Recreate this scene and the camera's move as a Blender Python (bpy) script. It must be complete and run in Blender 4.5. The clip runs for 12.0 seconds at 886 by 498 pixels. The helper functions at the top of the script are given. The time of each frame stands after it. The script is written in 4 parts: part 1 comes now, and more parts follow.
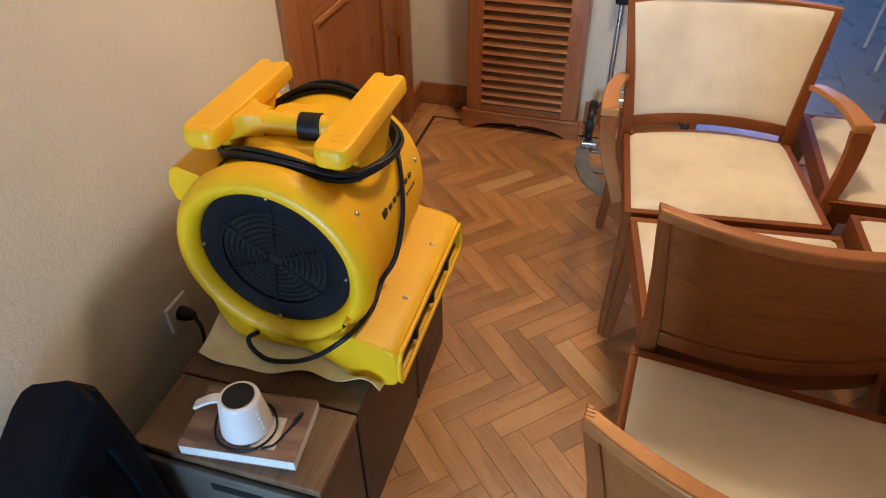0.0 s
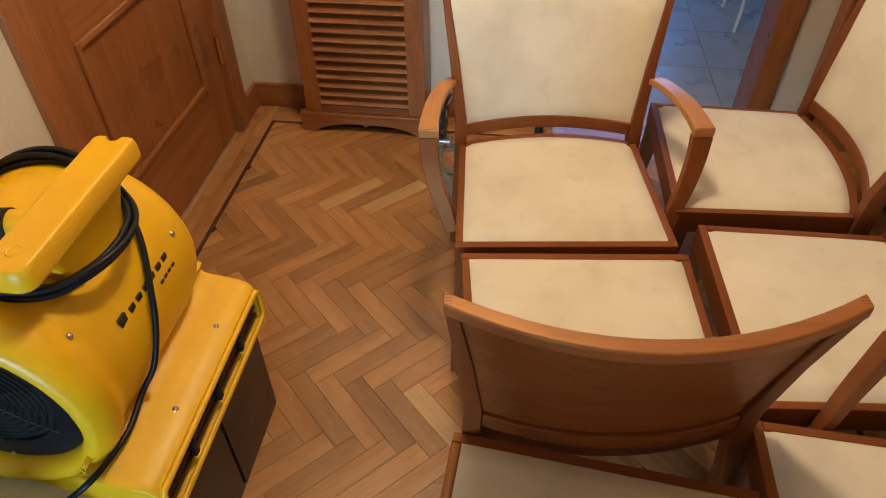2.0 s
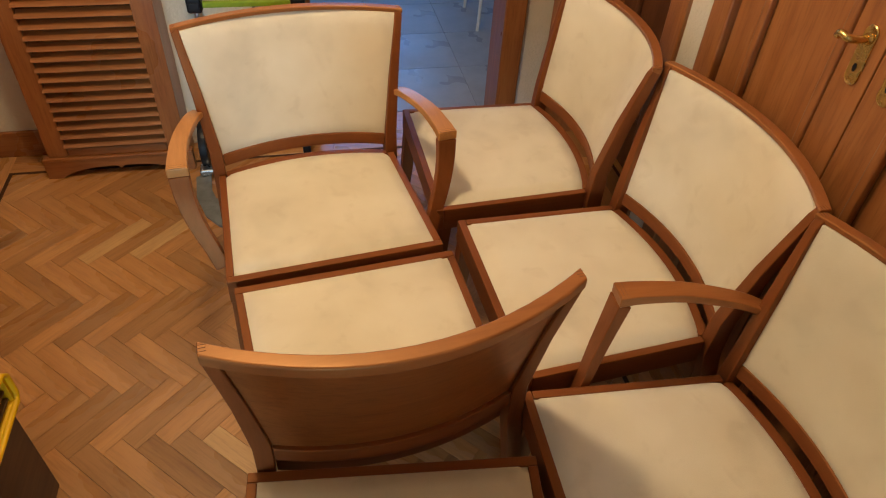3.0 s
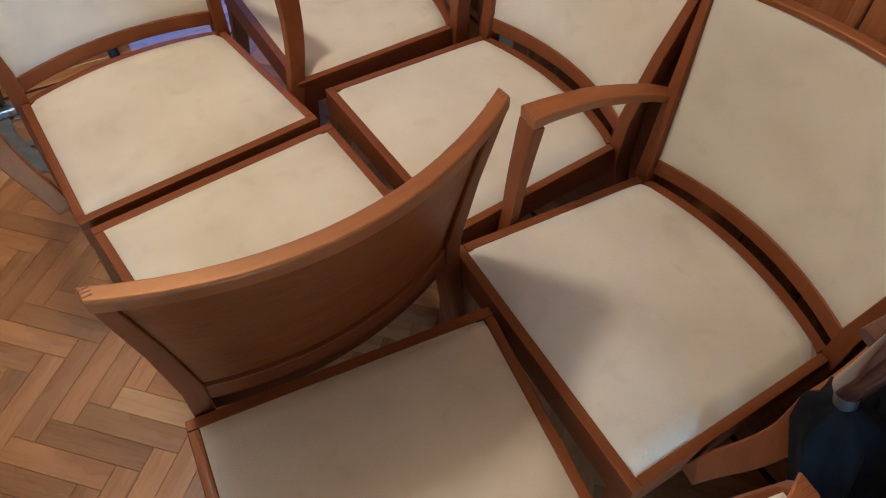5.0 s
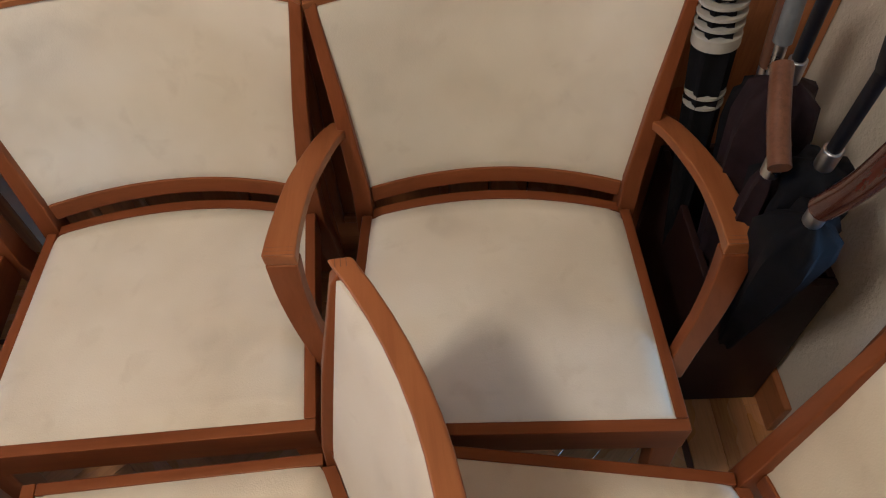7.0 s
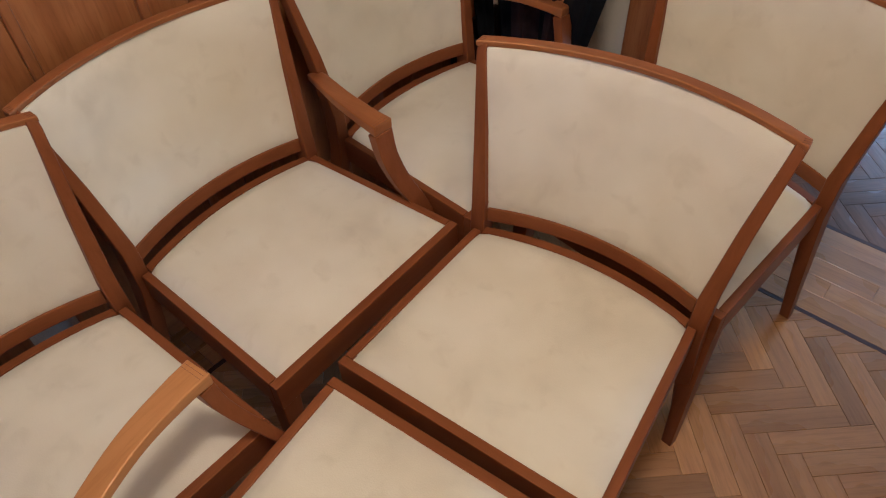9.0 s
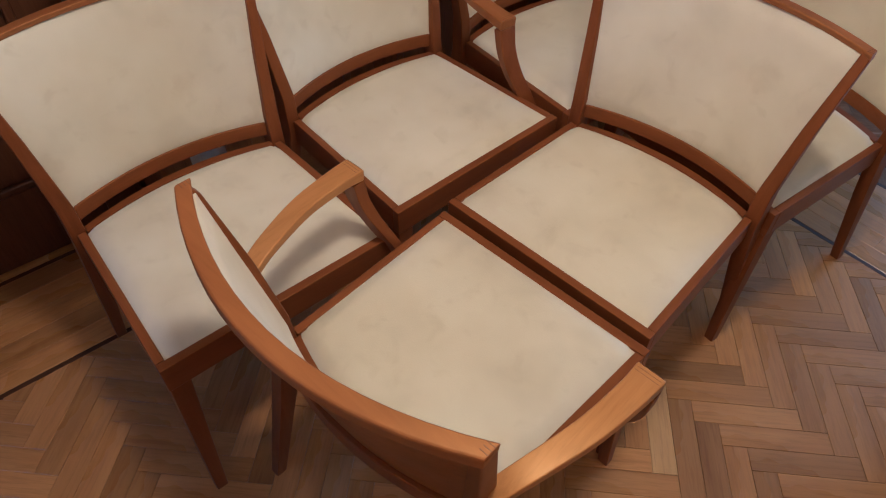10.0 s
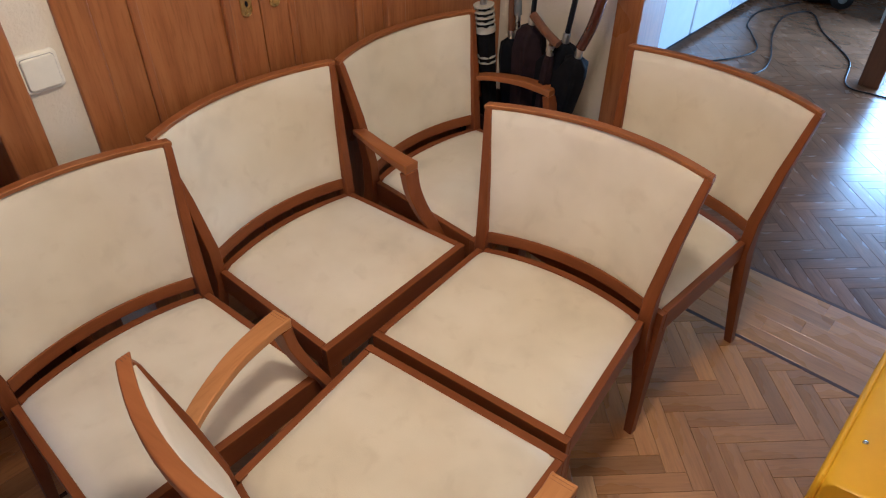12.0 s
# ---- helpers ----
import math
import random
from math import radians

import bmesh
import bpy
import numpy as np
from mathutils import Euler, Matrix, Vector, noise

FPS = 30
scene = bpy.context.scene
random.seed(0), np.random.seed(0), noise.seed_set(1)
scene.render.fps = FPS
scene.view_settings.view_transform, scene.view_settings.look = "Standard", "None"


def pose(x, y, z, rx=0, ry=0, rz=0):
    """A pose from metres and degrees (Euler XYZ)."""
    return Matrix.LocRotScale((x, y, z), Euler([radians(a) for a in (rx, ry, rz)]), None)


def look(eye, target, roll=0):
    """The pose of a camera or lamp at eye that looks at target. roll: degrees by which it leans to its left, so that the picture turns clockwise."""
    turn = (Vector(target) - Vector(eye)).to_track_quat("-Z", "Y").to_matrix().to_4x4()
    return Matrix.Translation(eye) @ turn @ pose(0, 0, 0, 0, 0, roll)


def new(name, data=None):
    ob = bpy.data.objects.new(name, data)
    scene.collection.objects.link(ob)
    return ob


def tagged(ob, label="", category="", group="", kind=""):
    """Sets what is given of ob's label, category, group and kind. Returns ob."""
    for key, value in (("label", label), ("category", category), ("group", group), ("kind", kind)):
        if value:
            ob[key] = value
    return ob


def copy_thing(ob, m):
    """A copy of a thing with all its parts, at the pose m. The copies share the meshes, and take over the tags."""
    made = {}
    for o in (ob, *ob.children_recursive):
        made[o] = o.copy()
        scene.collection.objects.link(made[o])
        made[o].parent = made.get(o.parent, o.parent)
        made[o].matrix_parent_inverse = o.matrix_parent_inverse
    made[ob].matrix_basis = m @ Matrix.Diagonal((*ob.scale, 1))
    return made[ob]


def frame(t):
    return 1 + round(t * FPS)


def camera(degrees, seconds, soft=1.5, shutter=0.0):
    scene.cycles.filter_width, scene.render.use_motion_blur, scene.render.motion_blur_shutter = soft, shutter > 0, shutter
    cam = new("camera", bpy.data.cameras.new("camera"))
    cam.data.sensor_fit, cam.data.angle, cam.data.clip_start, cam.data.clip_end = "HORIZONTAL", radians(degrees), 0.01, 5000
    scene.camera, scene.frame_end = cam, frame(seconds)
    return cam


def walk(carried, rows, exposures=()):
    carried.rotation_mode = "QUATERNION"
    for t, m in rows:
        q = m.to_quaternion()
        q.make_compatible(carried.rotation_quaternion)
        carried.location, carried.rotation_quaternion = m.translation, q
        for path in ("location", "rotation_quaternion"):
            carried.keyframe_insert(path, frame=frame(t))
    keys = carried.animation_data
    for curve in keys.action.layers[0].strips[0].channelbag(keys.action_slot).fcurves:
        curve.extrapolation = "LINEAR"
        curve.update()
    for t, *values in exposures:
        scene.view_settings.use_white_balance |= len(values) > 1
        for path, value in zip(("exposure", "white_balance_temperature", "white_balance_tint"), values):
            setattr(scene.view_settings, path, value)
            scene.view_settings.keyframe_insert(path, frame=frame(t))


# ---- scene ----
cam = camera(66.33, 12.0, soft=1.15)
PATH = [
    (0, (-0.315, -1.578, 1.562), (-0.763, -0.094, 0.299), -0.7),
    (0.5, (-0.208, -1.355, 1.567), (-0.919, -0.048, 0.230), -0.4),
    (1, (-0.200, -1.286, 1.574), (-0.881, 0.051, 0.251), 0.1),
    (1.5, (-0.182, -1.237, 1.575), (-0.678, 0.160, 0.232), -0.5),
    (2, (-0.140, -1.192, 1.563), (-0.337, 0.267, 0.209), -0.7),
    (2.5, (-0.084, -1.197, 1.608), (0.020, 0.319, 0.307), 1.1),
    (3, (-0.045, -1.195, 1.611), (0.305, 0.252, 0.276), 3.6),
    (3.5, (-0.054, -1.239, 1.572), (0.406, 0.100, 0.159), 6.0),
    (3.7, (-0.060, -1.252, 1.565), (0.387, 0.045, 0.110), 5.4),
    (5.3, (-0.113, -1.039, 1.455), (0.578, -0.036, -0.132), -0.4),
    (5.5, (-0.096, -0.996, 1.451), (0.585, -0.038, -0.168), -3.5),
    (6, (-0.066, -0.816, 1.424), (1.009, -0.265, -0.170), -0.7),
    (6.3, (-0.092, -0.669, 1.441), (1.035, -0.547, -0.207), 6.1),
    (6.5, (-0.096, -0.627, 1.461), (1.076, -0.574, -0.159), 5.0),
    (6.7, (-0.066, -0.634, 1.436), (1.133, -0.505, -0.160), -0.9),
    (8.3, (-0.186, 0.066, 1.465), (0.818, -0.823, -0.019), -4.3),
    (8.5, (-0.217, 0.159, 1.472), (0.786, -0.746, -0.003), -3.0),
    (9, (-0.369, 0.431, 1.509), (0.579, -0.581, 0.068), -2.5),
    (9.5, (-0.511, 0.645, 1.534), (0.387, -0.391, 0.078), 1.8),
    (10, (-0.574, 0.767, 1.527), (0.461, -0.100, 0.052), 0.9),
    (10.5, (-0.583, 0.818, 1.559), (0.531, -0.040, 0.136), 1.0),
    (11, (-0.611, 0.807, 1.632), (0.459, -0.227, 0.295), 0.8),
    (11.5, (-0.629, 0.787, 1.678), (0.442, -0.357, 0.436), -0.1),
    (12, (-0.635, 0.789, 1.666), (0.416, -0.368, 0.418), 0.3),
]
EXPOSURES = [(0.0, 0.62, 6250, 15), (0.3, 0.53, 6000, 17), (0.6, 0.55, 5920, 16), (1.0, 0.55, 5850, 15), (1.6, 0.50, 6100, 13), (2.1, 0.49, 6500, 11), (2.6, 0.48, 6750, 10), (3.0, 0.44, 6950, 10), (3.3, 0.41, 6100, 10), (3.6, 0.40, 5650, 11), (5.4, 0.32, 5100, 12), (6.7, 0.30, 5080, 12), (8.4, 0.22, 5180, 13), (10.2, 0.25, 5100, 13), (12.0, 0.35, 5260, 14)]
walk(cam, [(t, look(eye, target, roll)) for t, eye, target, roll in PATH], EXPOSURES)

# world and lights
world = bpy.data.worlds.new("sky")
scene.world = world
world.use_nodes = True
wn = world.node_tree
sky = wn.nodes.new("ShaderNodeTexSky")
sky.sky_type = "NISHITA"
sky.sun_disc = False
sky.sun_elevation = radians(35)
sky.sun_rotation = radians(200)
wn.nodes["Background"].inputs["Strength"].default_value = 0.12
wn.links.new(sky.outputs["Color"], wn.nodes["Background"].inputs["Color"])


def lamp(name, kind, energy, colour, m, size=0.1, size_y=0.0):
    data = bpy.data.lights.new(name, kind)
    data.energy, data.color = energy, colour
    if kind == "AREA":
        data.shape, data.size, data.size_y = "RECTANGLE", size, size_y or size
    else:
        data.shadow_soft_size = size
    ob = new(name, data)
    ob.matrix_world = m
    return ob


# the hall's ceiling lamp, above the middle of the chairs
lamp("ceiling_bulb", "POINT", 48, (1.0, 0.80, 0.56), pose(-0.22, 0.22, 2.36), 0.13)
# daylight in the window openings of the rooms to the north and to the south
lamp("north_daylight", "AREA", 15, (0.10, 0.36, 1.0), look((0.40, 4.36, 1.55), (0.40, 2.0, 0.9)), 1.4, 1.3)
lamp("south_daylight", "AREA", 100, (0.40, 0.69, 1.0), look((-0.75, -4.54, 0.58), (-0.60, -2.0, 0.50)), 1.6, 1.05)


# materials
def material(name, colour, rough=0.5, metal=0.0, coat=0.0, sheen=0.0):
    m = bpy.data.materials.new(name)
    m.use_nodes = True
    b = m.node_tree.nodes["Principled BSDF"]
    b.inputs["Base Color"].default_value = (*colour, 1)
    b.inputs["Roughness"].default_value = rough
    b.inputs["Metallic"].default_value = metal
    b.inputs["Coat Weight"].default_value = coat
    b.inputs["Coat Roughness"].default_value = 0.14
    b.inputs["Sheen Weight"].default_value = sheen
    return m


def mapped(nt, scale):
    tc = nt.nodes.new("ShaderNodeTexCoord")
    mp = nt.nodes.new("ShaderNodeMapping")
    mp.inputs["Scale"].default_value = scale
    nt.links.new(tc.outputs["Object"], mp.inputs["Vector"])
    return mp.outputs["Vector"]


def noise_of(nt, vector, scale, detail=4.0, rough=0.55, distort=0.0):
    n = nt.nodes.new("ShaderNodeTexNoise")
    n.inputs["Scale"].default_value, n.inputs["Detail"].default_value = scale, detail
    n.inputs["Roughness"].default_value, n.inputs["Distortion"].default_value = rough, distort
    nt.links.new(vector, n.inputs["Vector"])
    return n.outputs["Fac"]


def ramp_of(nt, fac, stops):
    r = nt.nodes.new("ShaderNodeValToRGB")
    while len(r.color_ramp.elements) < len(stops):
        r.color_ramp.elements.new(0.5)
    for e, (at, c) in zip(r.color_ramp.elements, stops):
        e.position, e.color = at, (*c, 1)
    nt.links.new(fac, r.inputs["Fac"])
    return r.outputs["Color"]


def mix_of(nt, kind, fac, a, b):
    x = nt.nodes.new("ShaderNodeMix")
    x.data_type, x.blend_type = "RGBA", kind
    if isinstance(fac, float):
        x.inputs[0].default_value = fac
    else:
        nt.links.new(fac, x.inputs[0])
    for socket, v in ((x.inputs[6], a), (x.inputs[7], b)):
        if isinstance(v, tuple):
            socket.default_value = (*v, 1)
        else:
            nt.links.new(v, socket)
    return x.outputs[2]


def bump_of(nt, height, strength, distance=0.002):
    b = nt.nodes.new("ShaderNodeBump")
    b.inputs["Strength"].default_value, b.inputs["Distance"].default_value = strength, distance
    nt.links.new(height, b.inputs["Height"])
    nt.links.new(b.outputs["Normal"], nt.nodes["Principled BSDF"].inputs["Normal"])


def wood(name, dark, mid, light, axis, rough=0.42, vary=0.0, coat=0.0, fine=1.0, pore=0.35):
    """Wood with its grain along the given axis of the mesh. vary: how much pieces differ."""
    m = material(name, mid, rough, coat=coat)
    nt = m.node_tree
    bsdf = nt.nodes["Principled BSDF"]
    stretch = [22.0 * fine] * 3
    stretch[axis] = 1.6 * fine
    v = mapped(nt, stretch)
    rnd = nt.nodes.new("ShaderNodeObjectInfo")
    add = nt.nodes.new("ShaderNodeVectorMath")
    add.operation = "ADD"
    far = nt.nodes.new("ShaderNodeVectorMath")
    far.operation = "SCALE"
    far.inputs[0].default_value = (31.0, 17.0, 23.0)
    nt.links.new(rnd.outputs["Random"], far.inputs["Scale"])
    nt.links.new(v, add.inputs[0])
    nt.links.new(far.outputs["Vector"], add.inputs[1])
    v = add.outputs["Vector"]
    grain = noise_of(nt, v, 1.0, 6.0, 0.62, 0.6)
    colour = ramp_of(nt, grain, ((0.28, dark), (0.5, mid), (0.74, light)))
    pores = noise_of(nt, v, 5.5, 3.0, 0.7)
    colour = mix_of(nt, "MULTIPLY", pore, colour, ramp_of(nt, pores, ((0.36, (0.45, 0.36, 0.3)), (0.52, (1, 1, 1)))))
    broad = noise_of(nt, mapped(nt, (1.0, 1.0, 1.0)), 3.2, 3.0)
    colour = mix_of(nt, "MULTIPLY", 0.30, colour, ramp_of(nt, broad, ((0.3, (0.6, 0.55, 0.5)), (0.62, (1, 1, 1)))))
    if vary:
        tone = ramp_of(nt, rnd.outputs["Random"], ((0.0, (1 - vary,) * 3), (0.55, (0.94, 0.92, 0.90)), (0.86, (1.0, 0.99, 0.98)), (1.0, (1 + vary * 0.55,) * 3)))
        colour = mix_of(nt, "MULTIPLY", 1.0, colour, tone)
    nt.links.new(colour, bsdf.inputs["Base Color"])
    rr = ramp_of(nt, broad, ((0.25, (rough - 0.08,) * 3), (0.75, (rough + 0.1,) * 3)))
    nt.links.new(rr, bsdf.inputs["Roughness"])
    bump_of(nt, pores, 0.12, 0.001)
    return m


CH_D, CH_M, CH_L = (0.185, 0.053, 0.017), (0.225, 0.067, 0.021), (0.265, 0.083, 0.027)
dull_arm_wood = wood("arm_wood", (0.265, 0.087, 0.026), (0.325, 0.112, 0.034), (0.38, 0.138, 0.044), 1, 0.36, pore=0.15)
arm_wood = wood("light_arm_wood", (0.42, 0.175, 0.055), (0.49, 0.215, 0.07), (0.55, 0.25, 0.088), 1, 0.33, coat=0.12, pore=0.2)
# top rails: cherry made lighter, with the lamp's gloss put into the colour
crest_wood = wood("lamplit_crest_wood", (0.26, 0.083, 0.026), (0.315, 0.106, 0.033), (0.37, 0.132, 0.042), 0, 0.42, pore=0.15)
cherry_x = wood("cherry_rail_wood", CH_D, CH_M, CH_L, 0, 0.40, coat=0.0, pore=0.12)
cherry_y = wood("cherry_side_wood", CH_D, CH_M, CH_L, 1, 0.38, coat=0.05, pore=0.12)
cherry_z = wood("cherry_post_wood", CH_D, CH_M, CH_L, 2, 0.44, coat=0.0, pore=0.12)
veneer = wood("cherry_veneer", (0.235, 0.074, 0.022), (0.285, 0.095, 0.028), (0.335, 0.116, 0.036), 0, 0.42)
door_wood = wood("door_wood", (0.26, 0.09, 0.027), (0.345, 0.126, 0.038), (0.41, 0.164, 0.054), 2, 0.31)
door_wood_x = wood("door_wood_across", (0.26, 0.09, 0.027), (0.345, 0.126, 0.038), (0.41, 0.164, 0.054), 0, 0.31)
door_wood_y = wood("door_wood_along", (0.26, 0.09, 0.027), (0.345, 0.126, 0.038), (0.41, 0.164, 0.054), 1, 0.31)
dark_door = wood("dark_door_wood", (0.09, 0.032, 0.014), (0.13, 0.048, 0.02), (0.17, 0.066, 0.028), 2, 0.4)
walnut = wood("cabinet_wood", (0.052, 0.024, 0.012), (0.085, 0.04, 0.02), (0.125, 0.062, 0.03), 1, 0.5)
walnut_top = wood("cabinet_top_wood", (0.10, 0.052, 0.026), (0.165, 0.09, 0.045), (0.23, 0.13, 0.068), 1, 0.5)
oak = wood("oak_parquet", (0.445, 0.198, 0.065), (0.53, 0.252, 0.087), (0.61, 0.308, 0.114), 0, 0.28, 0.32, 0.22, pore=0.3)
oak_pale = wood("oak_parquet_pale", (0.56, 0.32, 0.13), (0.66, 0.385, 0.16), (0.73, 0.44, 0.195), 0, 0.32, 0.06, 0.1, pore=0.3)
oak_brown = wood("oak_parquet_brown", (0.27, 0.118, 0.036), (0.34, 0.155, 0.05), (0.41, 0.195, 0.066), 0, 0.32, 0.1, 0.1, pore=0.45)
oak_south = wood("oak_parquet_polished", (0.20, 0.09, 0.045), (0.27, 0.126, 0.064), (0.33, 0.16, 0.084), 0, 0.24, 0.24, 0.35)
joint_brown = material("glue_line", (0.20, 0.075, 0.025), 0.6)
wenge = wood("dark_inlay_wood", (0.055, 0.022, 0.011), (0.08, 0.032, 0.015), (0.105, 0.045, 0.021), 0, 0.6)
wenge.node_tree.nodes["Principled BSDF"].inputs["Specular IOR Level"].default_value = 0.15


def fabric():
    m = material("cream_upholstery", (0.74, 0.66, 0.53), 0.9, sheen=0.25)
    nt = m.node_tree
    v = mapped(nt, (1, 1, 1))
    rnd = nt.nodes.new("ShaderNodeObjectInfo")
    off = nt.nodes.new("ShaderNodeVectorMath")
    off.operation = "MULTIPLY_ADD"
    off.inputs[1].default_value = (1, 1, 1)
    far = nt.nodes.new("ShaderNodeVectorMath")
    far.operation = "SCALE"
    far.inputs[0].default_value = (13.0, 29.0, 7.0)
    nt.links.new(rnd.outputs["Random"], far.inputs["Scale"])
    nt.links.new(v, off.inputs[0])
    nt.links.new(far.outputs["Vector"], off.inputs[2])
    v = off.outputs["Vector"]
    stain = noise_of(nt, v, 6.0, 3.0, 0.5, 0.2)
    c = ramp_of(nt, stain, ((0.26, (0.625, 0.55, 0.405)), (0.45, (0.71, 0.63, 0.47)), (0.68, (0.755, 0.68, 0.52))))
    spots = noise_of(nt, v, 17.0, 3.0, 0.5, 0.5)
    c = mix_of(nt, "MULTIPLY", 0.32, c, ramp_of(nt, spots, ((0.28, (0.80, 0.76, 0.70)), (0.42, (1, 1, 1)))))
    broad = noise_of(nt, v, 2.6, 3.0)
    c = mix_of(nt, "MULTIPLY", 0.45, c, ramp_of(nt, broad, ((0.3, (0.80, 0.76, 0.69)), (0.6, (1, 1, 1)))))
    nt.links.new(c, nt.nodes["Principled BSDF"].inputs["Base Color"])
    weave = noise_of(nt, v, 420.0, 2.0)
    bump_of(nt, weave, 0.35, 0.001)
    return m


cream = fabric()


def plaster(name, colour, scale=95.0, strength=0.75):
    m = material(name, colour, 0.85)
    nt = m.node_tree
    v = mapped(nt, (1, 1, 1))
    broad = noise_of(nt, v, 1.7, 4.0)
    c = mix_of(nt, "MULTIPLY", 0.5, colour, ramp_of(nt, broad, ((0.3, (0.86, 0.84, 0.8)), (0.65, (1, 1, 1)))))
    nt.links.new(c, nt.nodes["Principled BSDF"].inputs["Base Color"])
    bump_of(nt, noise_of(nt, v, scale, 4.0, 0.6), strength, 0.004)
    return m


wall_paint = plaster("cream_wall_plaster", (0.70, 0.63, 0.50))
# darker than white paint, so the unseen ceiling bounces less light
dimmed_paint = plaster("dimmed_ceiling_paint", (0.40, 0.385, 0.345), 60, 0.2)


def mottled(name, colour, rough, scale=30.0, amount=0.25, metal=0.0, bump=0.1, coat=0.0):
    m = material(name, colour, rough, metal, coat)
    nt = m.node_tree
    v = mapped(nt, (1, 1, 1))
    n = noise_of(nt, v, scale, 4.0)
    k = 1 - amount
    c = mix_of(nt, "MULTIPLY", 1.0, colour, ramp_of(nt, n, ((0.3, (k, k, k)), (0.65, (1, 1, 1)))))
    nt.links.new(c, nt.nodes["Principled BSDF"].inputs["Base Color"])
    r = ramp_of(nt, noise_of(nt, v, scale * 0.3, 3.0), ((0.3, (max(rough - 0.07, 0.03),) * 3), (0.7, (min(rough + 0.1, 1),) * 3)))
    nt.links.new(r, nt.nodes["Principled BSDF"].inputs["Roughness"])
    bump_of(nt, noise_of(nt, v, scale * 9, 2.0), bump, 0.001)
    return m


yellow = mottled("yellow_moulded_plastic", (0.83, 0.458, 0.004), 0.40, 14, 0.06, bump=0.10)
orange = mottled("amber_moulded_plastic", (0.85, 0.452, 0.005), 0.38, 14, 0.06, bump=0.10)
edge_highlight_plastic = mottled("case_edge_highlight", (0.10, 0.10, 0.11), 0.5, 60, 0.5)
black_rubber = mottled("black_rubber", (0.012, 0.012, 0.013), 0.42, 40, 0.3)
black_plastic = mottled("black_plastic", (0.007, 0.008, 0.012), 0.4, 25, 0.3)
# yellow slats browned to hold the shade of the outlet
slat_plastic = mottled("shaded_slat_plastic", (0.13, 0.055, 0.012), 0.5, 25, 0.3)
case_plastic = mottled("case_plastic", (0.004, 0.005, 0.009), 0.5, 25, 0.3)
cover_pale = mottled("pale_cover_glare", (0.74, 0.64, 0.57), 0.45, 18, 0.35)
# near-black for hollows, where it takes the place of shade
void_black = mottled("shaded_hollow_black", (0.012, 0.011, 0.01), 0.7, 25, 0.3)
steel = mottled("steel", (0.6, 0.6, 0.6), 0.3, 60, 0.2, 1.0)
grey_steel = mottled("grey_painted_steel", (0.22, 0.23, 0.22), 0.45, 30, 0.3, 0.3)
brass = mottled("brass", (0.68, 0.45, 0.16), 0.25, 50, 0.25, 1.0)
white_plastic = mottled("white_plastic", (0.74, 0.68, 0.66), 0.4, 30, 0.06)
ivory_plastic = mottled("ivory_plastic", (0.76, 0.72, 0.60), 0.35, 30, 0.06)
white_lacquer = mottled("white_lacquer", (0.75, 0.75, 0.76), 0.3, 10, 0.06)
paper = mottled("paper_edges", (0.78, 0.75, 0.7), 0.8, 120, 0.15)
cover_print = wood("printed_cover", (0.16, 0.085, 0.06), (0.25, 0.14, 0.10), (0.38, 0.25, 0.19), 0, 0.45)
drawer_grey = mottled("dusty_sheen_drawer", (0.13, 0.115, 0.10), 0.42, 14, 0.35)
linen = mottled("cream_cloth", (0.90, 0.79, 0.53), 0.9, 22, 0.2, bump=0.3)
green = mottled("green_strap", (0.26, 0.42, 0.02), 0.6, 40, 0.2)
nylon = mottled("black_nylon", (0.0035, 0.0035, 0.0045), 0.9, 30, 0.4, bump=0.3)
nylon_plum = mottled("dark_plum_nylon", (0.022, 0.010, 0.011), 0.8, 30, 0.4, bump=0.3)
nylon_white = mottled("white_nylon", (0.45, 0.42, 0.34), 0.7, 30, 0.2, bump=0.3)
red_lacquer = wood("red_lacquered_handle", (0.045, 0.010, 0.006), (0.075, 0.018, 0.010), (0.12, 0.034, 0.018), 2, 0.2, coat=0.6)
stick_wood = wood("stick_wood", (0.09, 0.034, 0.015), (0.14, 0.056, 0.025), (0.19, 0.082, 0.038), 2, 0.35)
bin_wood = mottled("dark_bin_paint", (0.026, 0.012, 0.010), 0.45, 12, 0.35)
tile = mottled("grey_floor_tile", (0.37, 0.38, 0.39), 0.3, 9, 0.2)
grout = mottled("tile_grout", (0.19, 0.2, 0.2), 0.9, 60, 0.3)
print_ink = material("dark_print", (0.03, 0.02, 0.01), 0.5)
glass = material("window_glass", (0.9, 0.95, 1.0), 0.02)
glass.node_tree.nodes["Principled BSDF"].inputs["Transmission Weight"].default_value = 1.0
oak_far = oak_south.copy()
oak_far.name = "oak_parquet_far"
_nt = oak_far.node_tree
_geo = _nt.nodes.new("ShaderNodeNewGeometry")
for _n in [n for n in _nt.nodes if n.bl_idname == "ShaderNodeObjectInfo"]:
    for _l in list(_n.outputs["Random"].links):
        _nt.links.new(_geo.outputs["Random Per Island"], _l.to_socket)
for _n in [n for n in _nt.nodes if n.bl_idname == "ShaderNodeMapping"][:1]:
    _n.inputs["Rotation"].default_value = (0, 0, radians(45))
